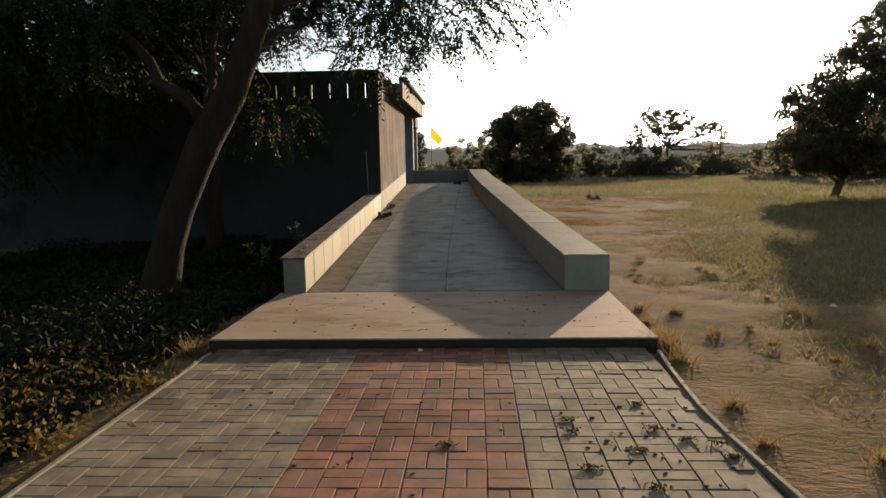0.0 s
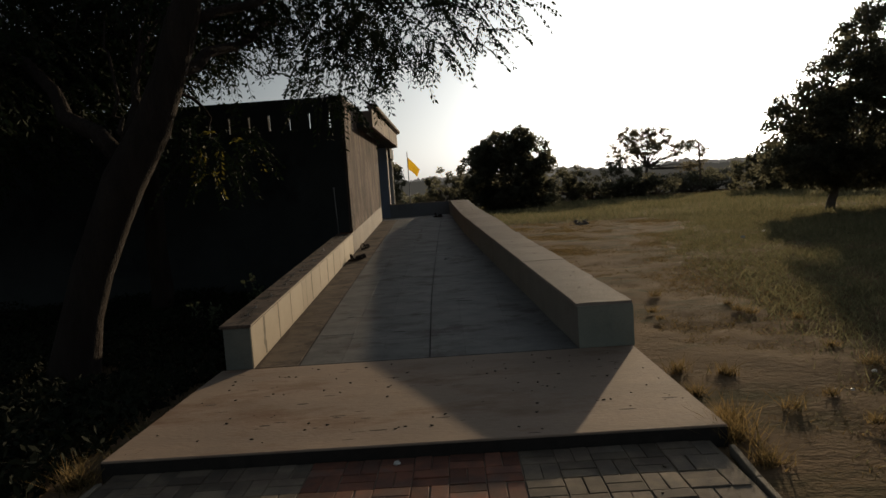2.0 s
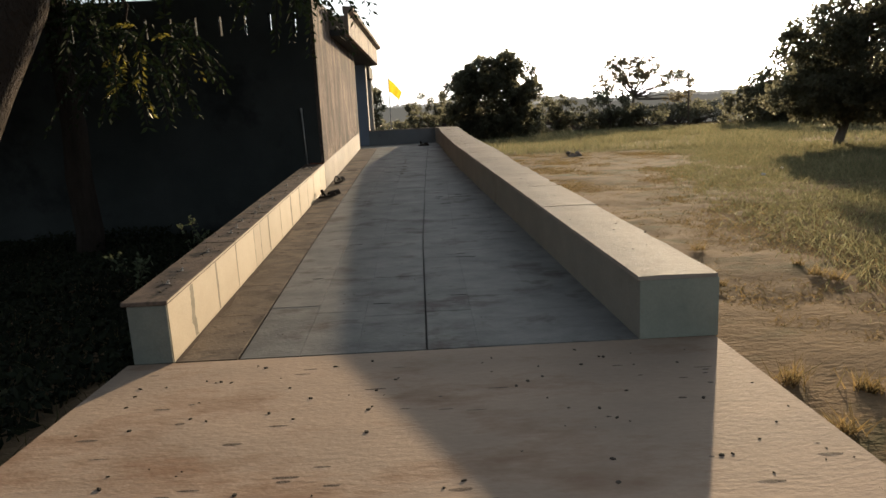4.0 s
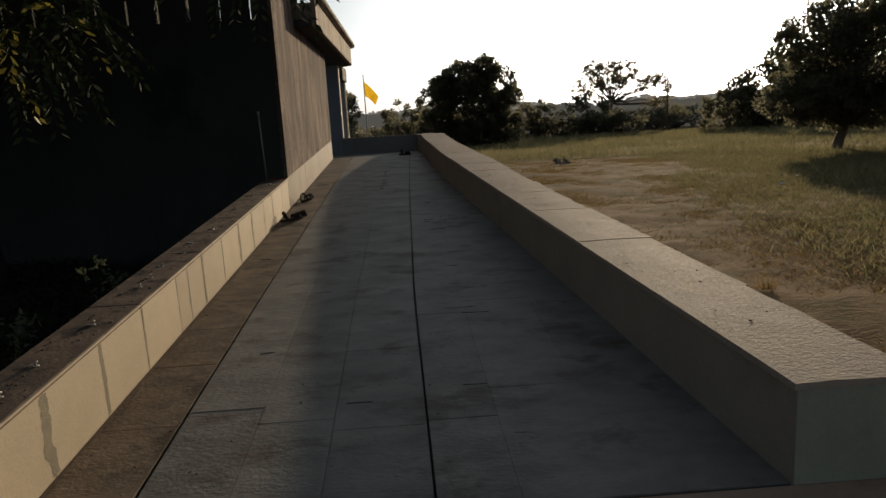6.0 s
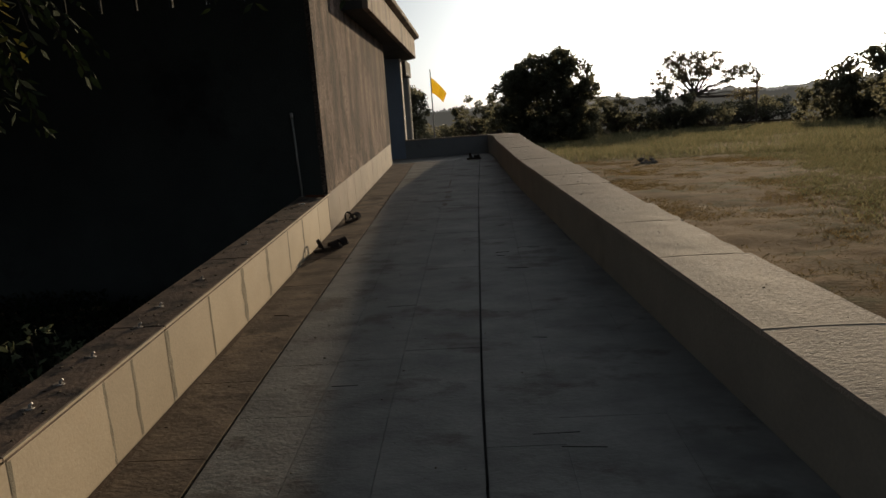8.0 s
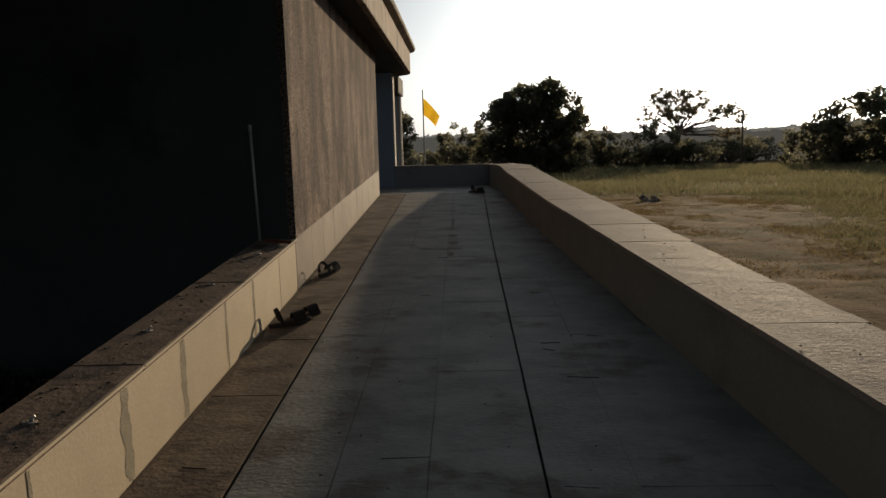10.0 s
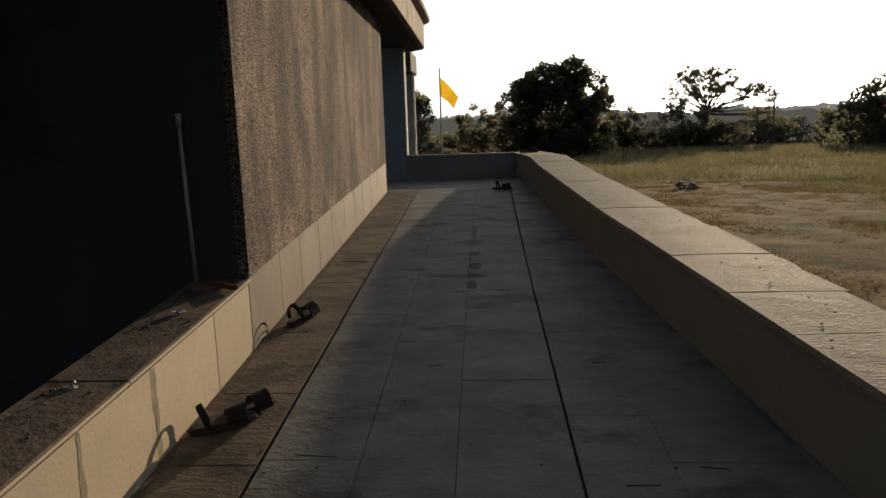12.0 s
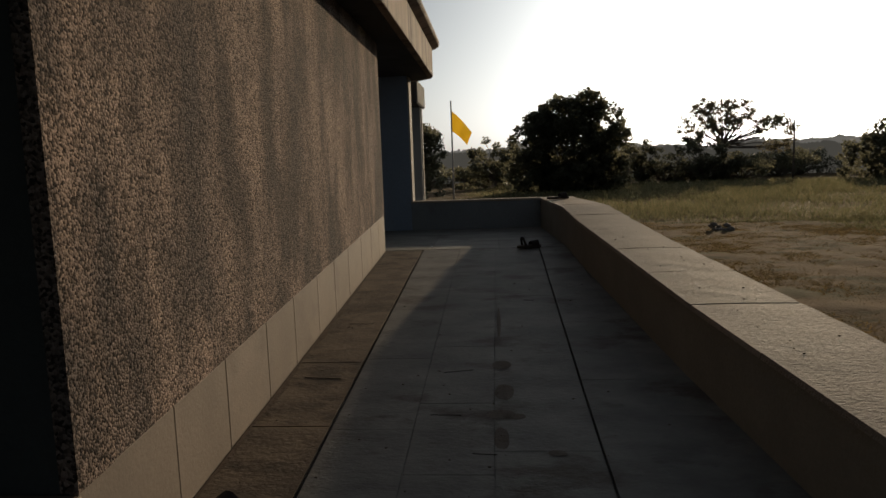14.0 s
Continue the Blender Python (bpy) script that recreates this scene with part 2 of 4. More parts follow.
def structure(name, bm, material, label, category):
    return tagged(part(name, bm, material), label, category, kind="structure")


def thing(name, label, category, x=0, y=0, z=0, group="", rz=0):
    ob = new(name)
    ob.matrix_basis = pose(x, y, z, 0, 0, rz)
    ob.empty_display_size = 0.1
    return tagged(ob, label, category, group)


def hexa(bm, p, bevel=0.0):
    """A solid from 8 corners: four below, counter-clockwise, then the four above them."""
    v = [bm.verts.new(c) for c in p]
    faces = [bm.faces.new([v[i] for i in f]) for f in ((3, 2, 1, 0), (4, 5, 6, 7), (0, 1, 5, 4), (1, 2, 6, 5), (2, 3, 7, 6), (3, 0, 4, 7))]
    if bevel:
        edges = {e for f in faces for e in f.edges}
        bmesh.ops.bevel(bm, geom=list(edges), offset=bevel, segments=1, affect="EDGES")
    return bm


def box(x0, x1, y0, y1, z0, z1, bevel=0.0, bm=None):
    bm = bm or bmesh.new()
    return hexa(bm, [(x0, y0, z0), (x1, y0, z0), (x1, y1, z0), (x0, y1, z0), (x0, y0, z1), (x1, y0, z1), (x1, y1, z1), (x0, y1, z1)], bevel)


def sheet(x0, x1, y0, y1, low, high, bevel=0.0, bm=None):
    """A solid between x0(y), x1(y), from height low(y) to high(y)."""
    bm = bm or bmesh.new()
    return hexa(bm, [(x0(y0), y0, low(y0)), (x1(y0), y0, low(y0)), (x1(y1), y1, low(y1)), (x0(y1), y1, low(y1)),
                     (x0(y0), y0, high(y0)), (x1(y0), y0, high(y0)), (x1(y1), y1, high(y1)), (x0(y1), y1, high(y1))], bevel)


def tube(bm, points, radii, sides=8):
    """A tapered tube along points."""
    rings = []
    for i, (p, r) in enumerate(zip(points, radii)):
        p = Vector(p)
        d = (Vector(points[min(i + 1, len(points) - 1)]) - Vector(points[max(i - 1, 0)])).normalized()
        a = d.orthogonal().normalized() if i == 0 else (a - d * a.dot(d)).normalized()
        c = d.cross(a)
        rings.append([bm.verts.new(p + (a * math.cos(t) + c * math.sin(t)) * r) for t in (2 * math.pi * k / sides for k in range(sides))])
    for r0, r1 in zip(rings, rings[1:]):
        for k in range(sides):
            bm.faces.new((r0[k], r0[(k + 1) % sides], r1[(k + 1) % sides], r1[k])).smooth = True
    bm.faces.new(rings[0][::-1])
    bm.faces.new(rings[-1])
    return bm


def bend(a, b, steps, wobble, rng):
    """Points from a to b along an uneven line."""
    a, b = np.array(a, float), np.array(b, float)
    out = [a + (b - a) * i / steps + (rng.normal(0, wobble, 3) if 0 < i < steps else 0) for i in range(steps + 1)]
    return [tuple(p) for p in out]


def from_quads(name, verts, material, parent=None, label="", faces=4):
    """One mesh of separate quads (or triangles), given their corners in order."""
    n = len(verts) // faces
    me = bpy.data.meshes.new(name)
    me.vertices.add(len(verts))
    me.vertices.foreach_set("co", np.asarray(verts, dtype=np.float32).ravel())
    me.loops.add(len(verts))
    me.loops.foreach_set("vertex_index", np.arange(len(verts), dtype=np.int32))
    me.polygons.add(n)
    me.polygons.foreach_set("loop_start", np.arange(0, len(verts), faces, dtype=np.int32))
    me.update(calc_edges=True)
    me.materials.append(material)
    ob = new(name, me)
    ob.parent = parent
    return tagged(ob, label)


def leaf_quads(centres, length, width, rng, droop=0.0, along=None):
    """Pointed leaves at the given centres: four corners each."""
    n = len(centres)
    d = rng.normal(0, 1, (n, 3)) if along is None else along + rng.normal(0, 0.35, (n, 3))
    d[:, 2] -= droop
    d /= np.linalg.norm(d, axis=1, keepdims=True)
    s = np.cross(d, rng.normal(0, 1, (n, 3)))
    s /= np.linalg.norm(s, axis=1, keepdims=True) + 1e-9
    k = rng.uniform(0.7, 1.3, (n, 1))
    d, s = d * length * k / 2, s * width * k / 2
    return np.stack([centres - d, centres + s - d * 0.1, centres + d, centres - s - d * 0.1], 1).reshape(-1, 3)


# ---- ground ----
def ramp_z(y):
    return 0.08 + 0.0806 * (min(max(y, 7.40), 18.71) - 7.40)


def left_top(y):
    return 0.488 + (y - 7.40) * (1.361 - 0.488) / (18.71 - 7.40)


RIGHT_YS = (7.40, 11.78, 15.4, 18.0, 21.2)


def right_in(y):
    return float(np.interp(y, RIGHT_YS, (0.993, 0.508, 0.11, -0.095, -0.23)))


def right_out(y):
    return float(np.interp(y, (7.40, 11.78, 13.4, 14.3, 15.4, 16.5, 18.0, 21.2), (1.49, 0.985, 0.83, 0.755, 0.625, 0.51, 0.375, 0.215)))


def right_top(y):
    return 0.488 + (min(y, 18.9) - 7.40) * (1.378 - 0.488) / (18.9 - 7.40)


bm = bmesh.new()
ring_xs = [-1500, -300, -80, *np.arange(-40, -6, 2.0), *np.arange(-6, 1.4, 0.5), *np.arange(1.5, 11, 0.16), *np.arange(11, 41, 1.0), 80, 300, 1500]
ring_ys = [-1500, -200, -40, *np.arange(-6, 2, 1.0), *np.arange(2, 34, 0.2), *np.arange(34, 60, 1.5), 80, 120, 300, 1500]


def ground_z(x, y):
    """Uneven earth: gentle swells, ruts along the track and clods."""
    rough = 1.0 if (x > 2.2 or x < -3.0 or y > 24) else (0.15 if x < 1.7 else 0.15 + 0.85 * (x - 1.7) / 0.5)
    swell = 0.05 * noise.noise((x * 0.35, y * 0.35, 0)) + 0.03 * noise.noise((x * 1.1, y * 1.1, 4)) - 0.02
    clods = 0.035 * noise.noise((x * 2.3, y * 3.1, 8)) + 0.025 * noise.noise((x * 4.5, y * 5.5, 2)) if 1.4 < x < 11 else 0.0
    return -0.05 - 0.004 * max(0, min(y, 60) - 8) + (swell + clods) * rough


grid = [[bm.verts.new((x, y, ground_z(x, y))) for x in ring_xs] for y in ring_ys]
for r0, r1 in zip(grid, grid[1:]):
    for k in range(len(ring_xs) - 1):
        bm.faces.new((r0[k], r0[k + 1], r1[k + 1], r1[k])).smooth = True
ground = structure("ground", bm, SOIL, "dry brown earth with scattered dead grass", "ground")

path_bed = structure("pavement", box(-2.16, 1.36, -3.0, 5.36, -0.12, -0.007), SAND, "block-paved path of red and grey bricks with sandy joints", "path")


def kerb_x(y):
    """The edging has been pushed out of line along the path."""
    return float(np.interp(y, (-3.0, 2.9, 3.3, 4.0, 4.6, 5.3), (1.5, 1.425, 1.38, 1.355, 1.39, 1.445)))


bm = bmesh.new()
for y0, y1 in zip(np.arange(-3.0, 5.2, 0.41), np.arange(-3.0, 5.2, 0.41) + 0.404):
    sheet(lambda y: kerb_x(y) - 0.016, lambda y: kerb_x(y) + 0.016, y0, y1, lambda y: -0.1, lambda y: 0.012 + 0.004 * math.sin(y * 5), 0.004, bm=bm)
kerb_right = structure("kerb_1", bm, KERB, "thin pale stone edging along the path", "kerb")
kerb_left = structure("kerb_2", box(-2.2, -2.166, -3.0, 5.2, -0.1, 0.006, 0.005), KERB, "thin worn stone edging along the path", "kerb")

apron = structure("apron_slab", sheet(lambda y: -2.24, lambda y: 1.47, 5.33, 7.398, lambda y: -0.1, lambda y: 0.08, 0.006), APRON, "sandy concrete apron slab at the foot of the ramp", "slab")

# ---- ramp ----
floor = structure("floor", sheet(lambda y: -1.95, lambda y: right_in(y) - 0.002, 7.40, 18.71, lambda y: -0.1, lambda y: ramp_z(y) - 0.012), BED, "stone-paved ramp with dark open joints", "ramp")
landing_bed = structure("landing", sheet(lambda y: -3.6, lambda y: right_in(y) - 0.002, 18.712, 20.98, lambda y: -0.1, lambda y: ramp_z(18.71) - 0.012), BED, "level stone landing at the head of the ramp", "landing")

# ---- parapets ----
wall_west = structure("wall_west", sheet(lambda y: -2.2, lambda y: -1.9482, 7.41, 13.66, lambda y: -0.1, lambda y: left_top(y) - 0.03), GROUT, "low ramp wall faced with cream tiles", "parapet")
bm = bmesh.new()
stops = (7.40, 11.78, 13.4, 14.3, 15.4, 16.5, 18.0, 18.9, 21.2)
for y0, y1 in zip(stops, stops[1:]):
    sheet(right_in, lambda y: right_out(y) - 0.012, y0, y1, lambda y: -0.1, lambda y: right_top(y) - 0.03, bm=bm)
bmesh.ops.remove_doubles(bm, verts=bm.verts, dist=0.001)
bm.faces.ensure_lookup_table()
inner = [f for f in bm.faces if abs(f.normal.y) > 0.9 and 7.5 < f.calc_center_median().y < 21.1]
bmesh.ops.delete(bm, geom=inner, context="FACES_ONLY")
wall_east = structure("wall_east", bm, PLASTER, "low plastered ramp wall in shade", "parapet")
wall_north = structure("wall_north", box(-1.95, -0.225, 20.98, 21.2, -0.1, 1.352), GREYWALL, "low grey plastered wall closing the landing", "parapet")
north_cap = structure("trim", box(-1.95, -0.235, 20.965, 21.215, 1.353, 1.38, 0.004), CAPSTONE, "thin pale stone coping on the landing wall", "coping")

# ---- building ----
ROOF = 3.45
front = bmesh.new()
slits = [-2.21 - 0.365 * i for i in range(16)]
edges_x = [-1.97]
for s in slits:
    edges_x += [s + 0.022, s - 0.022]
edges_x.append(-11.0)
for a, b in zip(edges_x[::2], edges_x[1::2]):
    box(b, a, 13.66, 13.82, 2.9, 3.2, bm=front)
box(-11.0, -1.97, 13.66, 13.82, -0.1, 2.9, bm=front)
box(-11.0, -1.97, 13.66, 13.82, 3.2, ROOF, bm=front)
wall_south = structure("wall_south", front, DARKWALL, "weathered building wall toned dark for its shade, pierced by narrow slits", "wall")
wall_side = structure("wall_side", sheet(lambda y: -2.1, lambda y: -1.944, 13.822, 18.71, lambda y: left_top(y), lambda y: ROOF), PEBBLE, "sunlit brown pebble-dash wall streaked with grime", "wall")
wall_side_edge = structure("wall_side_edge", sheet(lambda y: -1.99, lambda y: -1.938, 13.654, 13.822, lambda y: left_top(y), lambda y: ROOF + 0.003), PEBBLE, "pebble-dash corner of the building", "wall")
wall_blue = structure("wall_blue", box(-3.6, -1.952, 20.985, 21.25, 0.9, 3.036), BLUEWALL, "blue-grey painted wall at the end of the landing", "wall")
wall_inner = structure("wall_inner", box(-3.75, -3.602, 18.55, 21.42, 0.9, 3.14), BLUEWALL, "blue-grey painted wall inside the entrance recess", "wall")
wall_return = structure("wall_return", box(-3.6, -2.102, 18.55, 18.708, 0.9, 3.14), BLUEWALL, "blue-grey painted return wall of the entrance recess", "wall")
# Added pale strip: sunlight on the blue wall's end, put into colour.
wall_strip = structure("wall_strip", box(-1.951, -1.93, 21.0, 21.25, 1.381, 3.03), GREYCOL, "pale strip added for the wall end's sunlit face", "trim")
plinth = structure("plinth", sheet(lambda y: -2.1, lambda y: -1.962, 13.662, 18.71, lambda y: -0.1, lambda y: left_top(y) - 0.006), GROUT, "building plinth faced with cream tiles", "plinth")
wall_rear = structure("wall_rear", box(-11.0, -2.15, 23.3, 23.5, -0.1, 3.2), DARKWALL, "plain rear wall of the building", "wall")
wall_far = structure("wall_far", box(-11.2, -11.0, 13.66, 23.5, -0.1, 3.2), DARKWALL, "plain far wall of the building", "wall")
roof = structure("roof", box(-11.0, -3.76, 13.822, 23.3, 2.62, 2.8), CANOPY, "flat concrete roof behind the parapet", "roof")
roof_side = structure("roof_side", box(-3.758, -2.102, 13.822, 18.548, 2.62, 2.8), CANOPY, "flat concrete roof behind the parapet", "roof")
ceiling = structure("ceiling", box(-3.75, -1.98, 18.712, 21.42, 3.145, 3.3), SOFFIT, "concrete ceiling over the entrance recess, toned dark for its shade", "ceiling")


def canopy():
    """The concrete gutter canopy: flat soffit slab, upright fascia with an outward lip, an end plate and a curved far corner."""
    c = thing("canopy", "weathered concrete gutter canopy with an outward lip above the wall", "canopy", -1.944, 15.3, 3.04)
    c["kind"] = "structure"
    wide, far, turn = 0.33, 5.85, 0.45
    line = [(wide, 0.0), (wide, 1.8), (wide, 3.6), (wide, far)]
    for k in range(1, 8):
        a = k * math.pi / 14
        line.append((wide - turn * (1 - math.cos(a)), far + turn * math.sin(a)))
    line.append((-0.9, far + turn))
    normal = []
    for i, p in enumerate(line):
        q, r = line[max(i - 1, 0)], line[min(i + 1, len(line) - 1)]
        dx, dy = r[0] - q[0], r[1] - q[1]
        n = math.hypot(dx, dy)
        normal.append((dy / n, -dx / n))
    rng = np.random.default_rng(17)

    def band(profile):
        """Sweeps a cross-section (outward, up) along the canopy's front line."""
        bm = bmesh.new()
        rings = [[bm.verts.new((p[0] + n[0] * o, p[1] + n[1] * o, h + rng.normal(0, 0.002))) for o, h in profile] for p, n in zip(line, normal)]
        m = len(profile)
        for r0, r1 in zip(rings, rings[1:]):
            for k in range(m):
                bm.faces.new((r0[k], r0[(k + 1) % m], r1[(k + 1) % m], r1[k]))
        bm.faces.new(rings[0][::-1])
        bm.faces.new(rings[-1])
        bmesh.ops.recalc_face_normals(bm, faces=bm.faces)
        return bm

    part("fascia", band([(-0.07, -0.002), (-0.006, -0.002), (0.0, 0.006), (0.0, 0.36), (-0.07, 0.36)]), CANOPY, c)
    part("coping", band([(-0.085, 0.361), (0.004, 0.361), (0.085, 0.392), (0.1, 0.41), (0.098, 0.45), (0.085, 0.466), (-0.075, 0.478), (-0.085, 0.47)]), CANOPY, c, "worn concrete coping with an outward lip")
    bm = bmesh.new()
    inner = [(0.001, 0.002)] + [(p[0] - n[0] * 0.071, p[1] - n[1] * 0.071) for p, n in zip(line, normal)] + [(-0.9, 3.42), (0.001, 3.42)]
    inner[1] = (wide - 0.071, 0.002)
    low, top = [[bm.verts.new((x, y, z)) for x, y in inner] for z in (0.0, 0.1)]
    bm.faces.new(low[::-1])
    bm.faces.new(top)
    for k in range(len(low)):
        bm.faces.new((low[k], low[(k + 1) % len(low)], top[(k + 1) % len(low)], top[k]))
    part("soffit", bm, SOFFIT, c, "grey underside toned dark for its shade")
    part("end_plate", box(0.07, wide - 0.072, 0.004, 0.07, 0.101, 0.33, 0.006), CANOPY, c, "weathered concrete end plate")
    part("upstand", box(0.002, 0.069, 0.0, 0.09, 0.101, 0.43, 0.008), CANOPY, c)
    return c


canopy()


# ---- vegetation ----
def broad_tree(name, label, x, y, height, spread, trunk, clumps, leaves, leaf, seed, material=FARLEAF, base=0.25, gap=0.5, bark=FARBARK, flat=1.0, dense=1.0):
    """A tree: trunk, limbs to every clump, and a crown of many leaves gathered in uneven clumps."""
    rng = np.random.default_rng(seed)
    t = thing(name, label, "tree", x, y, -0.15 - 0.004 * min(max(y - 8, 0), 52))
    low = height * base
    fork = np.array([rng.normal(0, 0.1) * spread, rng.normal(0, 0.1) * spread, low * 1.15])
    bm = bmesh.new()
    tube(bm, bend((0, 0, -0.3), tuple(fork), 5, trunk * 0.25, rng), np.linspace(trunk * 1.3, trunk * 0.85, 6))
    centres = []
    while len(centres) < clumps:
        p = rng.uniform(-1, 1, 3)
        r = np.linalg.norm(p)
        if gap < r < 1 and p[2] > -0.8:
            centres.append(p * (spread, spread, (height - low) / 2 * flat) + (0, 0, (height + low) / 2))
    centres = np.array(centres)
    size = rng.uniform(0.12, 0.34, clumps) * spread * dense
    centres[:, 2] = np.minimum(centres[:, 2], height - size * 0.8)
    for c in centres[::max(1, clumps // 26)]:
        mid = fork + (c - fork) * 0.5 + rng.normal(0, 0.05, 3) * spread
        tube(bm, bend(tuple(fork), tuple(mid), 2, 0.04 * spread, rng) + bend(tuple(mid), tuple(c), 3, 0.03 * spread, rng)[1:], np.linspace(trunk * 0.6, trunk * 0.1, 6), 5)
    part("trunk", bm, bark, t, "dark bark")
    per = rng.choice(clumps, leaves, p=size ** 2 / (size ** 2).sum())
    d = rng.normal(0, 1, (leaves, 3))
    d /= np.linalg.norm(d, axis=1, keepdims=True)
    pts = centres[per] + d * (size[per] * rng.uniform(0.25, 1.0, leaves) ** 0.6)[:, None] * (1, 1, 0.75)
    from_quads("crown", leaf_quads(pts, leaf, leaf * 0.55, rng, 0.2), material, t)
    return t


def lobed_tree(label, x, y, lobes, trunk, fork, spacing, clump, leaf, per, seed, material=FARLEAF, skin=0.55, bark=FARBARK, limbs=30):
    """A field tree whose crown is made of lobes (centre and radii), each filled with leaf clumps; limbs reach into every lobe."""
    rng = np.random.default_rng(seed)
    t = thing("tree", label, "tree", x, y, -0.15 - 0.004 * min(max(y - 8, 0), 52))
    centres = []
    for cx, cy, cz, rx, ry, rz in lobes:
        number = int((rx * ry + ry * rz + rz * rx) / spacing ** 2)
        p = rng.normal(0, 1, (number, 3))
        p /= np.linalg.norm(p, axis=1, keepdims=True)
        p *= rng.uniform(skin, 1.25, (number, 1)) ** 0.5
        centres.append(p * (rx, ry, rz) + (cx, cy, cz))
    centres = np.concatenate(centres)
    centres = centres[centres[:, 2] > 0.1]
    bm = bmesh.new()
    tube(bm, bend((0, 0, -0.3), fork, 5, trunk * 0.25, rng), np.linspace(trunk * 1.3, trunk * 0.85, 6))
    part("trunk", bm, bark, t, "dark bark")
    bm = bmesh.new()
    tips = [(cx, cy, cz + 0.5 * rz) for cx, cy, cz, rx, ry, rz in lobes] + [tuple(c) for c in centres[rng.choice(len(centres), min(limbs, len(centres)), replace=False)]]
    for c in tips:
        mid = np.array(fork) * 0.45 + np.array(c) * 0.55 + rng.normal(0, 0.05, 3) * np.linalg.norm(np.array(c) - fork)
        tube(bm, bend(fork, tuple(mid), 3, 0.1, rng) + bend(tuple(mid), c, 3, 0.1, rng)[1:], np.linspace(trunk * 0.36, trunk * 0.07, 7), 5)
    tagged(part("branchwork", bm, bark, t), kind="stuff")
    n = len(centres)
    size = clump * rng.uniform(0.55, 1.35, n)
    at = np.repeat(np.arange(n), np.maximum((per * (size / clump) ** 2).astype(int), 3))
    d = rng.normal(0, 1, (len(at), 3))
    d /= np.linalg.norm(d, axis=1, keepdims=True)
    pts = centres[at] + d * (size[at] * rng.uniform(0.2, 1.0, len(at)) ** 0.6)[:, None] * (1, 1, 0.8)
    from_quads("crown", leaf_quads(pts, leaf, leaf * 0.55, rng, 0.2), material, t)
    return t


lobed_tree("dense dark green broadleaf tree standing in the field", 5.0, 64.5,
           [(-2.5, 0, 3.0, 2.0, 2.4, 2.8), (-2.1, 0, 5.2, 1.5, 2.0, 1.2), (0, 0, 3.2, 3.1, 3.0, 3.2), (-0.3, 0.3, 5.8, 2.2, 2.4, 1.5), (1.5, 0, 6.8, 1.2, 1.5, 1.1), (2.5, 0, 4.9, 1.7, 2.0, 2.0), (3.7, 0, 4.3, 0.9, 1.3, 0.7), (2.0, 0, 2.4, 1.6, 2.0, 2.2), (-3.3, 0, 1.5, 1.4, 2.0, 1.6), (3.1, -0.3, 1.3, 1.5, 2.0, 1.5), (0, -1.0, 1.2, 2.6, 1.6, 1.2)],
           0.3, (0.2, 0, 1.6), 0.34, 0.42, 0.26, 50, 11, skin=0.25)
lobed_tree("sparse spreading tree with bare limbs and a thin crown", 27.4, 98,
           [(-3.0, 0, 6.7, 2.2, 2.0, 1.8), (-0.9, 0, 8.9, 2.4, 2.2, 1.1), (2.0, 0, 8.1, 2.0, 2.0, 1.4), (0.4, 0, 6.6, 2.4, 2.0, 1.0), (4.4, 0, 6.2, 1.3, 1.4, 0.9), (6.3, 0, 6.7, 1.5, 1.6, 1.0), (8.0, 0, 5.6, 1.0, 1.3, 1.5), (6.6, 0, 3.6, 1.9, 1.3, 0.8)],
           0.24, (0.3, 0, 4.0), 0.37, 0.4, 0.24, 34, 12, DRYLEAF, 0.2, limbs=50)
lobed_tree("tall broad field tree whose crown sweeps low over the grass", 15.5, 29.6,
           [(-1.2, 0, 2.1, 1.5, 2.0, 1.0), (-0.7, 0, 3.9, 1.4, 2.0, 1.2), (1.8, 0, 3.3, 3.0, 3.0, 2.2), (1.0, 0, 5.6, 1.7, 2.2, 1.2), (2.6, 0, 7.0, 1.8, 2.0, 1.5), (4.4, 0, 4.2, 2.5, 2.5, 2.8), (0.9, 0, 1.9, 2.3, 2.4, 0.9)],
           0.16, (0.4, 0, 1.6), 0.235, 0.31, 0.15, 62, 13, skin=0.3)
lobed_tree("wide dome-shaped tree far across the field", 41.0, 72,
           [(-8.6, 0, 1.6, 3.2, 3.0, 2.4), (-5.2, 0, 3.0, 3.8, 4.0, 3.4), (0, 0, 3.6, 5.0, 4.5, 3.9), (5, 0, 3.4, 5.0, 4.5, 3.8)],
           0.4, (0, 0, 2.0), 0.5, 0.55, 0.34, 46, 14, skin=0.4)
lobed_tree("dark tree beyond the building", -5.4, 46,
           [(0, 0, 2.6, 1.7, 1.8, 2.2), (-1.2, 0, 3.2, 1.8, 1.8, 1.9), (1.2, 0, 2.2, 1.1, 1.4, 1.9)],
           0.2, (0, 0, 1.2), 0.36, 0.32, 0.2, 44, 15)
lobed_tree("broad rounded bush below the sparse tree", 19.6, 80,
           [(-1.4, 0, 2.0, 1.7, 2.0, 2.2), (0.3, 0, 2.5, 2.2, 2.0, 2.6), (2.2, 0, 1.8, 1.5, 1.8, 2.0)],
           0.2, (0, 0, 1.0), 0.5, 0.42, 0.28, 44, 16)
lobed_tree("low rounded tree in the hedge line", 14.0, 82,
           [(-1.0, 0, 1.9, 1.9, 2.0, 2.0), (1.1, 0, 2.1, 1.8, 2.0, 2.1)],
           0.2, (0, 0, 1.0), 0.5, 0.42, 0.28, 44, 17)
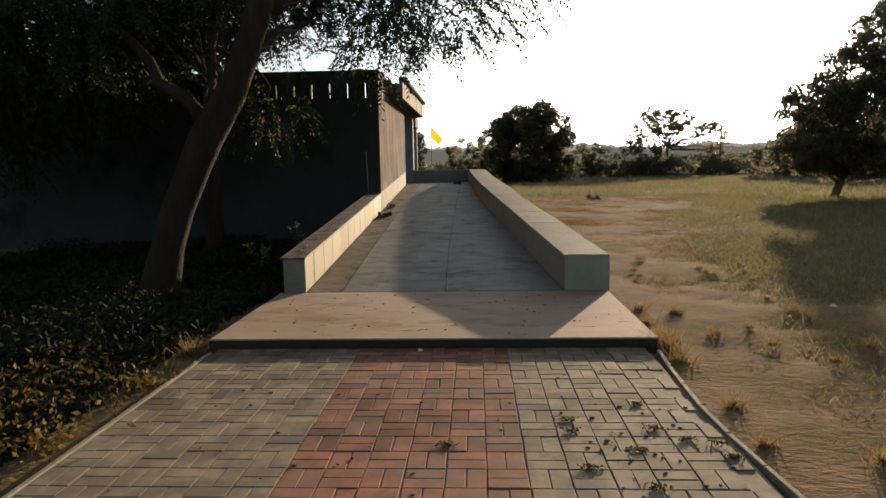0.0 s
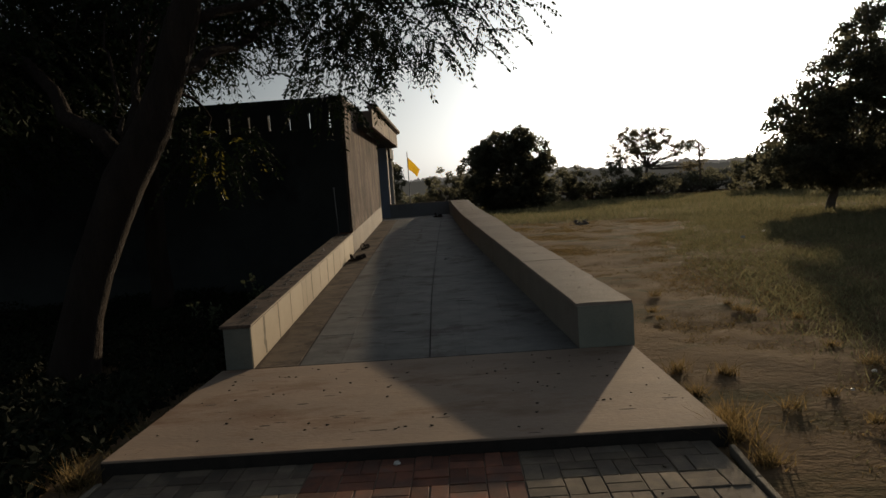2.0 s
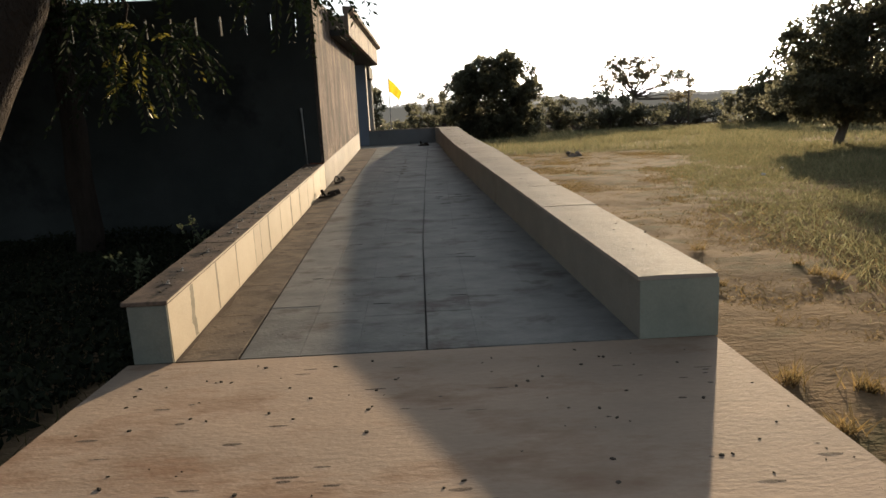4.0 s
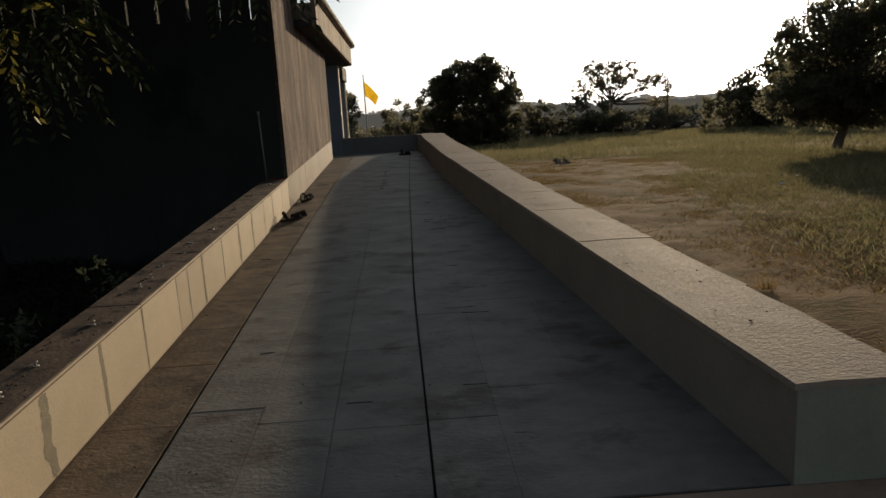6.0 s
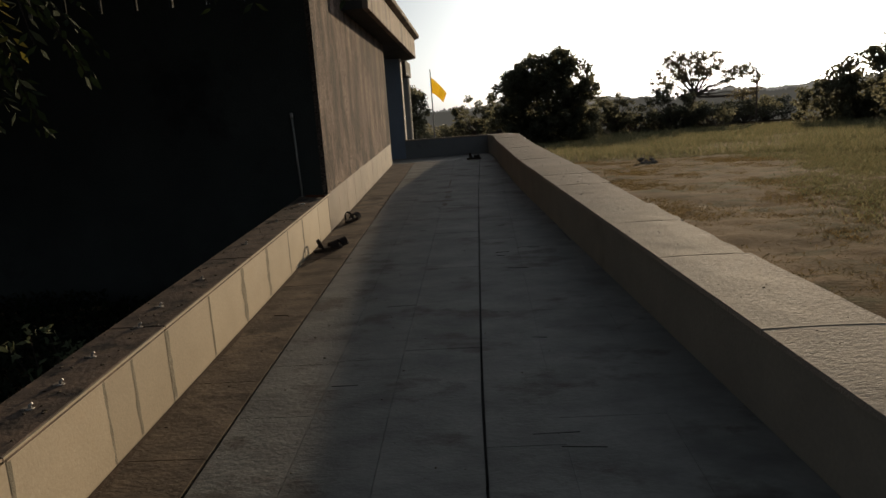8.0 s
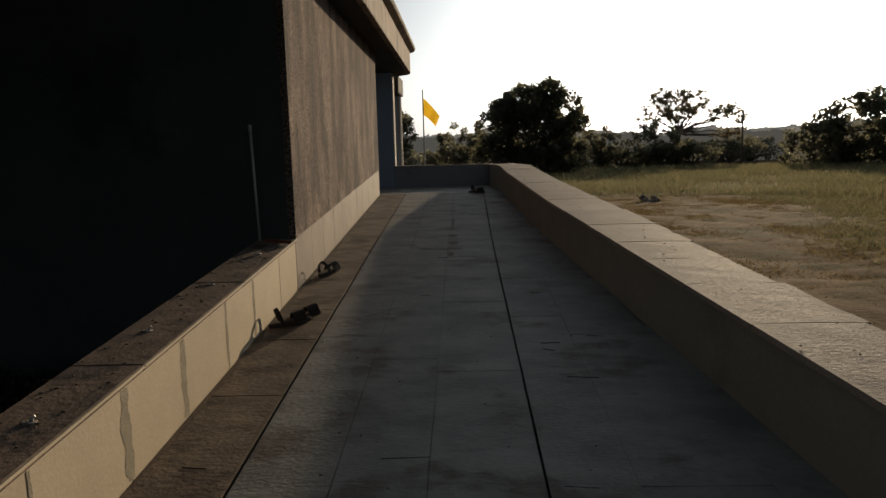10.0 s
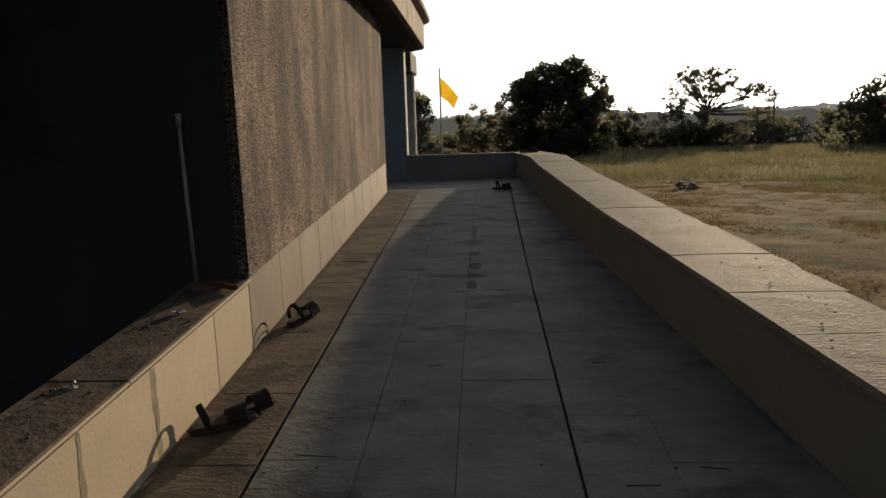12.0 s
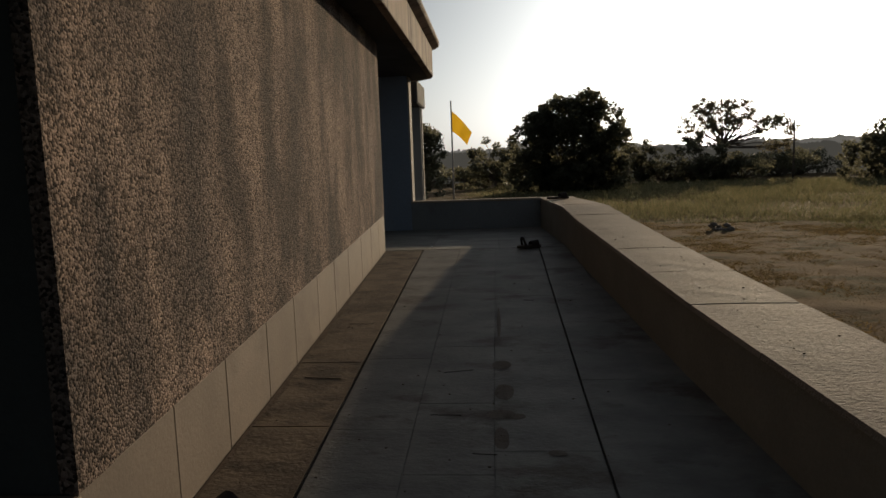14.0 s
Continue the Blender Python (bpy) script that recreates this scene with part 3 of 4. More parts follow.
lobed_tree("low dark tree beside the broadleaf tree", -0.6, 80,
           [(-0.6, 0, 2.4, 1.9, 2.0, 2.5), (-2.6, 0, 1.7, 1.7, 2.0, 2.2), (1.3, 0, 2.0, 1.6, 2.0, 2.2)],
           0.2, (0, 0, 1.0), 0.5, 0.42, 0.28, 44, 18)
for i in range(30):
    r = np.random.default_rng(100 + i)
    a = radians(-28 + i * 3.1 + r.uniform(-1.2, 1.2))
    d = r.uniform(80, 108)
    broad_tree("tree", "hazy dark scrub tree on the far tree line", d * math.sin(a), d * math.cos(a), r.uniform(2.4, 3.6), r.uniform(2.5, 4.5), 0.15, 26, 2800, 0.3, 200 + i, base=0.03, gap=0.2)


def far_band(name, radius, low, high, wave, material, label, seed):
    """A distant tree line with an uneven top: a flat strip, haze in its glow."""
    bm = bmesh.new()
    n = 2600
    under, over = [], []
    rng = np.random.default_rng(seed)
    count = int(230 * wave / 0.1)
    crowns = [(rng.uniform(0, n), rng.uniform(16, 60), low + (high - low) * rng.uniform(0, 1) ** 1.5) for _ in range(count)]
    tops = np.full(n + 1, low * 0.75)
    for centre, half, tall in crowns:
        u = (np.arange(n + 1) - centre) / half
        tops = np.maximum(tops, np.where(abs(u) < 1, tall * (0.72 + 0.28 * np.sqrt(np.clip(1 - u * u, 0, 1))), 0))
    for i in range(n + 1):
        a = radians(-75 + 165 * i / n)
        h = tops[i] + low * (0.13 * noise.noise((i * 0.07, seed, 3)) + 0.12 * noise.noise((i * 0.31, seed, 7)) + 0.09 * noise.noise((i * 0.83, seed, 11)))
        under.append(bm.verts.new((radius * math.sin(a), radius * math.cos(a), -2)))
        over.append(bm.verts.new((radius * math.sin(a), radius * math.cos(a), h)))
    for i in range(n):
        bm.faces.new((under[i], over[i], over[i + 1], under[i + 1]))
    return structure(name, bm, material, label, "backdrop")


far_band("backdrop", 112, 3.0, 4.5, 0.1, HAZE_NEAR, "flat grey tree-line strip with haze put into its glow", 5)
far_band("backdrop_2", 175, 5.0, 7.4, 0.08, HAZE_FAR, "paler flat tree-line strip with more haze in its glow", 9)


def compound_twigs(blobs, length, leaflets, size, rng):
    """Drooping twigs with leaflets in two rows, spread through ellipsoids (centre, radii, number). Gives leaf corners and the twigs' lines."""
    quads, lines = [], []
    for centre, radii, number in blobs:
        p = rng.normal(0, 1, (number, 3))
        p /= np.linalg.norm(p, axis=1, keepdims=True)
        p *= rng.uniform(0.25, 1, (number, 1)) ** 0.5
        start = np.array(centre) + p * radii
        out = p * (1, 1, 0.3) + rng.normal(0, 0.5, (number, 3))
        out[:, 2] -= 0.35
        out /= np.linalg.norm(out, axis=1, keepdims=True)
        ln = length * rng.uniform(0.6, 1.3, (number, 1))
        side = np.cross(out, (0, 0, 1.0))
        side /= np.linalg.norm(side, axis=1, keepdims=True) + 1e-9
        line = []
        for k in range(leaflets):
            u = (k + 0.5) / leaflets
            at = start + out * ln * u + np.array((0, 0, -0.45)) * ln * u * u
            line.append(at)
            for sign in (-1, 1):
                along = side * sign * 0.9 + out * 0.6 + np.array((0, 0, -0.55))
                c = at + along * size * 0.5 * rng.uniform(0.8, 1.2, (number, 1))
                quads.append(leaf_quads(c, size, size * 0.38, rng, 0.0, along))
        lines.append((line[0], line[leaflets // 2], line[-1]))
    return np.concatenate(quads), lines


def twig_ribbons(lines):
    out = []
    for a, b, c in lines:
        for p, q in ((a, b), (b, c)):
            w = np.array((0.004, 0.004, 0.0))
            out.append(np.stack([p - w, p + w, q + w * 0.6, q - w * 0.6], 1).reshape(-1, 3))
    return np.concatenate(out)


def shade_tree():
    """The leaning tree beside the ramp, its crown hanging over the path."""
    rng = np.random.default_rng(5)
    t = thing("tree", "leaning tree with drooping feathery leaves over the ramp", "tree", -3.85, 8.0, -0.08)
    bm = bmesh.new()
    tube(bm, [(-0.16, 0, -0.2), (-0.1, 0, 0.1), (0.04, 0, 0.65), (0.2, 0, 1.1), (0.43, 0, 1.6), (0.6, 0, 1.95), (0.92, 0, 2.45), (1.13, 0, 2.9), (1.3, 0, 3.4), (1.5, 0.1, 4.0), (1.6, 0.3, 4.8)],
         [0.3, 0.24, 0.2, 0.19, 0.185, 0.2, 0.175, 0.16, 0.15, 0.1, 0.05], 14)
    for v in bm.verts:
        v.co += Vector((noise.noise(v.co * 2.5), noise.noise(v.co * 2.5 + Vector((9, 0, 0))), 0)) * 0.025
    part("trunk", bm, BARK, t, "rough brown bark, rim-lit along one edge")
    limbs = [((1.3, 0, 3.4), (2.3, 1.6, 4.2), (3.4, 2.8, 4.25), 0.06), ((0.6, 0, 2.0), (0.4, 0.9, 3.2), (0.3, 2.4, 4.4), 0.07), ((0.72, 0, 2.3), (0.66, -0.05, 2.75), (0.58, 0, 3.5), 0.03), ((0.75, 0, 2.3), (0.8, -0.05, 2.8), (0.98, 0, 3.5), 0.03),
             ((0.65, 0, 2.1), (-0.6, 0.6, 3.3), (-2.2, 1.6, 4.2), 0.1), ((1.13, 0, 2.95), (1.5, 1.8, 3.7), (1.4, 3.3, 4.4), 0.08), ((0.4, 0.9, 3.2), (0.7, 1.7, 3.0), (0.8, 2.1, 2.5), 0.035)]
    for a, b, c, r in limbs:
        part("limb", tube(bmesh.new(), bend(a, b, 4, 0.05, rng) + bend(b, c, 4, 0.06, rng)[1:], np.linspace(r, r * 0.25, 9), 7), BARK, t)
    blobs = [((1.4, 2.4, 5.1), (2.9, 2.0, 1.5), 1100), ((3.15, 3.0, 4.2), (1.8, 0.9, 0.7), 330), ((2.2, 3.0, 3.4), (0.8, 0.6, 0.5), 70),
             ((0.7, 2.1, 2.5), (0.7, 0.5, 0.45), 55), ((-2.4, 1.2, 3.9), (2.4, 2.0, 1.5), 1500), ((0.2, 2.1, 4.3), (1.6, 1.2, 0.8), 280), ((-2.9, 2.6, 3.1), (1.8, 1.0, 0.9), 380)]
    quads, lines = compound_twigs(blobs, 0.46, 10, 0.082, rng)
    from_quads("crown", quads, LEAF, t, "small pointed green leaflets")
    tagged(from_quads("twigs", twig_ribbons(lines), BARK, t), kind="stuff")
    yellow, _ = compound_twigs([((0.95, 2.0, 2.3), (0.4, 0.3, 0.35), 9)], 0.3, 7, 0.075, rng)
    from_quads("yellow_leaves", yellow, YELLOWLEAF, t, "yellowing leaflets")
    return t


def straight_tree():
    rng = np.random.default_rng(6)
    t = thing("tree", "straight-trunked tree close to the dark wall", "tree", -4.95, 12.2, -0.08)
    part("trunk", tube(bmesh.new(), bend((0, 0, -0.2), (0.1, -0.1, 4.2), 7, 0.03, rng), np.linspace(0.19, 0.11, 8), 10), BARK, t)
    for c in ((-1.5, -0.5, 5.2), (1.3, -0.6, 5.4), (0.2, -1.5, 5.2), (-3.0, -1.4, 4.8)):
        part("limb", tube(bmesh.new(), bend((0.1, -0.1, 3.4), c, 5, 0.06, rng), np.linspace(0.09, 0.02, 6), 6), BARK, t)
    quads, lines = compound_twigs([((-0.5, -0.5, 3.9), (1.7, 1.0, 0.55), 500), ((-1.0, -0.6, 4.9), (3.4, 1.5, 1.3), 1500), ((-4.2, -1.0, 3.6), (2.6, 1.6, 2.2), 1500)], 0.5, 8, 0.1, rng)
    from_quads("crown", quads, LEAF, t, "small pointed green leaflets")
    tagged(from_quads("twigs", twig_ribbons(lines), BARK, t), kind="stuff")


shade_tree()
straight_tree()


def weed(x, y, z, height, seed):
    rng = np.random.default_rng(seed)
    t = thing("weed", "pale green weed growing below the ramp wall", "plant", x, y, z, "weeds by the wall")
    bm = bmesh.new()
    pts = []
    for k in range(9):
        tip = (rng.normal(0, 0.12), rng.normal(0, 0.12), height * rng.uniform(0.6, 1.0))
        line = bend((rng.normal(0, 0.01), 0, 0), tip, 4, 0.012, rng)
        tube(bm, line, np.linspace(0.005, 0.002, 5), 4)
        for a, b in zip(line[1:], line[2:] + line[-1:]):
            for _ in range(5):
                pts.append(np.array(a) + (np.array(b) - np.array(a)) * rng.uniform() + rng.normal(0, 0.02, 3))
    part("stem", bm, BARK, t)
    from_quads("foliage", leaf_quads(np.array(pts), 0.06, 0.025, rng), PALELEAF, t)


weed(-2.8, 10.4, -0.07, 0.75, 31)
weed(-3.25, 9.8, -0.07, 0.5, 32)
weed(-2.6, 8.9, -0.07, 0.35, 33)


# ---- grass and field ----
def blades(xy, height, width, rng, lean=0.35):
    n = len(xy)
    base = np.column_stack([xy, np.full(n, -0.08) - 0.004 * np.clip(xy[:, 1] - 8, 0, 52)])
    h = height * rng.uniform(0.5, 1.2, n)
    a = rng.uniform(0, 2 * np.pi, n)
    w = np.column_stack([np.cos(a), np.sin(a), np.zeros(n)]) * np.asarray(width).reshape(-1, 1) / 2
    tip = base + np.column_stack([rng.normal(0, lean, n) * h, rng.normal(0, lean, n) * h, h])
    return np.stack([base - w, base + w, tip], 1).reshape(-1, 3)


def field_edge(y):
    """Where the trodden earth ends and the tall grass begins."""
    return np.interp(y, (0, 7, 14, 21, 28, 33, 36), (3.4, 3.3, 4.6, 6.2, 9.5, 9.0, -3.5))


rng = np.random.default_rng(8)
r = 4 + 76 * rng.uniform(0, 1, 260000) ** 1.25
a = np.radians(rng.uniform(-12, 62, 260000))
xy = np.column_stack([r * np.sin(a), r * np.cos(a)])
edge = field_edge(xy[:, 1]) + 1.1 * np.sin(xy[:, 1] * 0.9) * np.sin(xy[:, 0] * 0.7 + 1) + rng.normal(0, 0.5, len(xy))
patch = 0.5 + 0.5 * np.sin(xy[:, 0] * 0.55 + 1.3) * np.sin(xy[:, 1] * 0.42 + 0.5)
keep = (xy[:, 0] > edge) & (rng.uniform(0, 1, len(xy)) < 0.35 + 0.65 * patch)
xy, r, patch, edge = xy[keep], r[keep], patch[keep], edge[keep]
deep = np.clip((xy[:, 0] - edge) / 4, 0.2, 1)
tall = from_quads("field_grass", blades(xy, (0.09 + 0.17 * patch + 0.003 * r) * deep, 0.006 + 0.0008 * r, rng, 0.6), GRASS, faces=3)
tagged(tall, "tall dull green and straw field grass", "grass", kind="stuff")
y = 3 + 31 * rng.uniform(0, 1, 110000) ** 1.2
xy = np.column_stack([field_edge(y) + rng.uniform(-0.1, 7, 110000) + rng.normal(0, 0.35, 110000), y])
low = from_quads("low_grass", blades(xy, 0.05 + 0.08 * rng.uniform(0, 1, 110000), 0.007 + 0.0007 * y, rng, 0.9), GRASS, faces=3)
tagged(low, "low matted green and straw grass at the field's edge", "grass", kind="stuff")
xy = np.column_stack([rng.uniform(1.5, 11, 260000), rng.uniform(1.0, 35, 260000)])
keep = (xy[:, 0] > np.where(xy[:, 1] < 7.4, 1.55, np.interp(xy[:, 1], RIGHT_YS, (1.52, 0.99, 0.58, 0.38, 0.25)))) & (xy[:, 0] < field_edge(xy[:, 1]) + 1.5)
keep &= (np.sin(xy[:, 0] * 2.1 + xy[:, 1] * 0.3) * np.sin(xy[:, 1] * 0.8 + 2) + rng.normal(0, 0.5, len(xy))) > -0.1
dry = from_quads("dry_grass", blades(xy[keep], 0.036, 0.006 + 0.0006 * xy[keep][:, 1], rng, 1.8), DRYGRASS, faces=3)
tagged(dry, "short dead grass on the trodden earth", "grass", kind="stuff")
xy = np.column_stack([rng.uniform(-7.5, -2.24, 40000), rng.uniform(0.5, 13.4, 40000)])
keep = rng.uniform(0, 1, 40000) < np.clip(0.35 - 0.04 * (xy[:, 1] - 4), 0.04, 0.35) * (0.4 + 0.6 * (np.sin(xy[:, 0] * 3) * np.sin(xy[:, 1] * 2.3) > -0.2))
shade_grass = from_quads("verge_grass", blades(xy[keep], 0.16, 0.011, rng, 0.6), VERGE, faces=3)
xy = np.column_stack([rng.uniform(-9, -2.3, 110000), 2.0 + 11.5 * rng.uniform(0, 1, 110000) ** 1.5])
h = 0.03 + 0.2 * rng.uniform(0, 1, 110000) ** 2 * (0.4 + 0.6 * (np.sin(xy[:, 0] * 1.7 + 1) * np.sin(xy[:, 1] * 1.3) > 0))
keep = (xy[:, 1] > 2.0 + 1.2 * rng.uniform(0, 1, 110000) + 0.5 * np.sin(xy[:, 0] * 2.0)) & (xy[:, 0] > -9.0 + 2.0 * rng.uniform(0, 1, 110000)) & (np.hypot(xy[:, 0] + 3.85, xy[:, 1] - 8.0) > 0.35) & ((xy[:, 0] < -2.5) | (xy[:, 1] > 7.4))
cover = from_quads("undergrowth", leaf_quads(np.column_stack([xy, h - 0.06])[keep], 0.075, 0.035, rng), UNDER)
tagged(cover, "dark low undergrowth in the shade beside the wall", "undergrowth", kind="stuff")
tagged(shade_grass, "yellowing grass and weeds along the path's shaded verge", "grass", kind="stuff")


def tuft(x, y, size, count, seed, material=DRYGRASS):
    rng = np.random.default_rng(seed)
    t = thing("grass_tuft", "scruffy tuft of dry grass at the paving's edge", "grass", x, y, 0.0, "tufts along the paving")
    xy = rng.normal(0, size * 0.35, (count, 2))
    tagged(from_quads("blades", blades(xy, size, 0.009, rng, 0.7) + np.array((0, 0, 0.03)), material, t, faces=3), kind="stuff")


def joint_weed(x, y, seed):
    rng = np.random.default_rng(seed)
    t = thing("joint_weed", "flat dark weed growing in a paving joint", "plant", x, y, 0.002, "weeds in the paving")
    p = rng.normal(0, 1, (70, 3)) * (0.024, 0.016, 0.006)
    p[:, 2] = np.abs(p[:, 2]) + 0.004
    from_quads("foliage", leaf_quads(p, 0.02, 0.009, rng), VERGE, t)


def clump(x, y, size, count, seed):
    rng = np.random.default_rng(seed)
    t = thing("verge_plant", "low leafy plant with yellow-orange sunlit leaves", "plant", x, y, -0.06, "plants along the verge")
    p = rng.normal(0, 1, (count, 3)) * (size, size * 0.8, size * 0.28)
    p[:, 2] = np.abs(p[:, 2]) + 0.01
    from_quads("foliage", leaf_quads(p, 0.05, 0.024, rng), YELLOWGRASS, t)


for k, (x, y, s, n) in enumerate(((1.56, 5.42, 0.2, 160), (1.66, 5.75, 0.14, 120), (1.58, 5.05, 0.12, 100), (1.62, 6.3, 0.1, 90), (1.7, 6.9, 0.12, 90), (-2.36, 5.3, 0.16, 140), (-2.5, 4.5, 0.16, 140), (-2.85, 4.1, 0.2, 200), (-3.1, 4.7, 0.24, 220), (-2.6, 3.5, 0.18, 160), (-3.3, 3.7, 0.24, 220), (-3.0, 3.2, 0.2, 200), (-2.75, 2.9, 0.16, 160), (-3.6, 4.3, 0.22, 180), (1.6, 4.1, 0.09, 70), (1.55, 3.5, 0.08, 70))):
    if x > -2.4:
        tuft(x, y, s, n, 400 + k)
    else:
        clump(x, y, s, n * 3, 400 + k)
for k, (x, y) in enumerate(((0.52, 3.75), (0.52, 3.58), (0.98, 4.0), (0.99, 3.62), (1.12, 3.47), (0.83, 3.33), (1.29, 3.26), (0.55, 3.13), (0.82, 2.93), (-0.17, 3.39), (1.27, 3.43))):
    joint_weed(x, y, 600 + k)
rng = np.random.default_rng(77)
for k in range(26):
    tuft(rng.uniform(1.9, 3.6), rng.uniform(3.0, 11.0), rng.uniform(0.06, 0.12), 60, 500 + k)


# ---- facing tiles, cap stones, slabs ----
TILE_YS = [7.41, 7.83, 8.35, 8.88, 9.46, 10.01, 10.55, 11.11, 11.63, 12.17, 12.62, 13.2, 13.66, 14.2, 14.65, 15.15, 15.6, 16.1, 16.55, 17.0, 17.5, 17.95, 18.35, 18.71]
rng = np.random.default_rng(21)
for y0, y1 in zip(TILE_YS, TILE_YS[1:]):
    gap = rng.choice([0.003, 0.004, 0.005, 0.007]) if y1 < 13.5 else 0.003
    proud = rng.uniform(0, 0.001)
    parent = wall_west if y0 < 13.6 else plinth
    top = (lambda y: left_top(y) - 0.032) if y0 < 13.6 else (lambda y: left_top(y) - 0.003)
    part("tile", sheet(lambda y: -1.959, lambda y: -1.947 + proud, y0 + 0.002, y1 - gap, lambda y: ramp_z(y) - 0.005, top, 0.002), TILE if y0 < 13.6 else PLINTHTILE, parent)
part("tile", box(-2.195, -1.95, 7.396, 7.408, 0.081, 0.455, 0.002), SHADETILE, wall_west)
CAP_LEFT = [7.38, 8.85, 10.0, 11.25, 12.45, 13.655]
for y0, y1 in zip(CAP_LEFT, CAP_LEFT[1:]):
    part("cap_stone", sheet(lambda y: -2.225, lambda y: -1.938, y0 + 0.003, y1 - 0.003, lambda y: left_top(y) - 0.028, left_top, 0.005), CAPBROWN, wall_west)
    part("cap_lip", sheet(lambda y: -1.9375, lambda y: -1.931, y0 + 0.003, y1 - 0.003, lambda y: left_top(y) - 0.012, lambda y: left_top(y) - 0.002), TILE, wall_west, "cream edge of the cap stone")


def cap_stone(y0, y1, out, lift):
    """A hewn cap stone with an uneven outer edge."""
    bm = bmesh.new()
    n = 6
    rows = []
    for i in range(n + 1):
        y = y0 + (y1 - y0) * i / n
        x1 = right_out(y) + out + rng.normal(0, 0.006)
        x0 = right_in(y) - 0.014
        rows.append([bm.verts.new(c) for c in ((x0, y, right_top(y) - 0.028), (x1, y, right_top(y) - 0.028), (x1 - 0.004, y, right_top(y) - 0.004 + lift),
                                               (x0 + (x1 - x0) * 0.6, y, right_top(y) + lift + rng.normal(0, 0.0015)), (x0 + (x1 - x0) * 0.3, y, right_top(y) + lift + rng.normal(0, 0.0015)), (x0 + 0.004, y, right_top(y) - 0.003 + lift))])
    for r0, r1 in zip(rows, rows[1:]):
        for k in range(6):
            bm.faces.new((r0[k], r0[(k + 1) % 6], r1[(k + 1) % 6], r1[k]))
    bm.faces.new(rows[0])
    bm.faces.new(rows[-1][::-1])
    bmesh.ops.recalc_face_normals(bm, faces=bm.faces)
    return bm


CAP_RIGHT = [7.385, 8.5, 9.6, 10.7, 11.6, 12.24, 12.8, 13.3, 13.95, 14.65, 15.32, 16.0, 16.7, 17.5, 18.3, 19.2, 20.2, 21.21]
for i, (y0, y1) in enumerate(zip(CAP_RIGHT, CAP_RIGHT[1:])):
    part("cap_stone", cap_stone(y0 + 0.002, y1 - 0.004, rng.uniform(-0.012, 0.014), rng.uniform(-0.001, 0.0015)), CAPSTONE, wall_east)
part("end_panel", box(0.992, 1.485, 7.388, 7.399, 0.081, 0.458, 0.002), ENDTILE, wall_east)



def drift(x, y):
    """The joints of the ramp run slightly out of true."""
    main = float(np.interp(y, (7.4, 10, 15, 18.7), (0.02, -0.04, -0.055, -0.03)))
    return x + main * float(np.interp(x, (-1.9, -1.55, -0.37, 1.0), (0, 0.4, 1, 1)))


COLUMNS = [(-1.944, -1.559, SLABBROWN), (-1.541, -1.1715, SLABSTONE), (-1.1685, -0.8115, SLABSTONE), (-0.8085, -0.376, SLABSTONE), (-0.364, -0.0405, SLABSTONE), (-0.0395, 0.4205, SLABSTONE), (0.4215, 1.05, SLABSTONE)]
for x0, x1, material in COLUMNS:
    y = 7.412
    while y < 18.70:
        y1 = min(y + rng.uniform(0.55, 0.95), 18.705)
        if 18.705 - y1 < 0.25:
            y1 = 18.705
        if right_in(y) > drift(x0, y) + 0.03:
            lift = rng.uniform(-0.0012, 0.001)
            gap = rng.choice((0.0008, 0.0008, 0.0015, 0.005))
            part("stone_slab", sheet(lambda v: drift(x0, v), lambda v: max(drift(x0, v) + 0.01, min(drift(x1, v), right_in(v) - 0.003)), y, y1 - gap, lambda v: ramp_z(v) - 0.02, lambda v: ramp_z(v) + lift), material, floor)
        y = y1
for x in (-1.55, -0.37):
    bm = bmesh.new()
    stops = (7.412, 8.7, 10.0, 11.6, 13.3, 15.0, 16.8, 18.705)
    for y0, y1 in zip(stops, stops[1:]):
        sheet(lambda v: drift(x, v) - 0.0105, lambda v: drift(x, v) + 0.0105, y0, y1, lambda v: ramp_z(v) - 0.03, lambda v: ramp_z(v) - 0.012, bm=bm)
    part("open_joint", bm, DARKJOINT, floor, "dark open joint")
part("open_joint", box(-1.94, 0.98, 7.3985, 7.4115, 0.0, 0.072), DARKJOINT, floor, "dark open joint")
part("open_joint", box(-1.94, -0.15, 18.7055, 18.7215, 0.9, 0.984), DARKJOINT, floor, "dark open joint")
for x0, x1 in ((-3.59, -2.9), (-2.896, -2.2), (-2.196, -1.5), (-1.496, -0.8), (-0.796, 0.2)):
    for y0, y1 in ((18.722, 19.8), (19.804, 20.978)):
        part("stone_slab", sheet(lambda v: x0, lambda v: min(x1, right_in(v) - 0.003), y0, y1, lambda v: ramp_z(v) - 0.02, ramp_z, 0.0015), SLABSTONE, landing_bed)


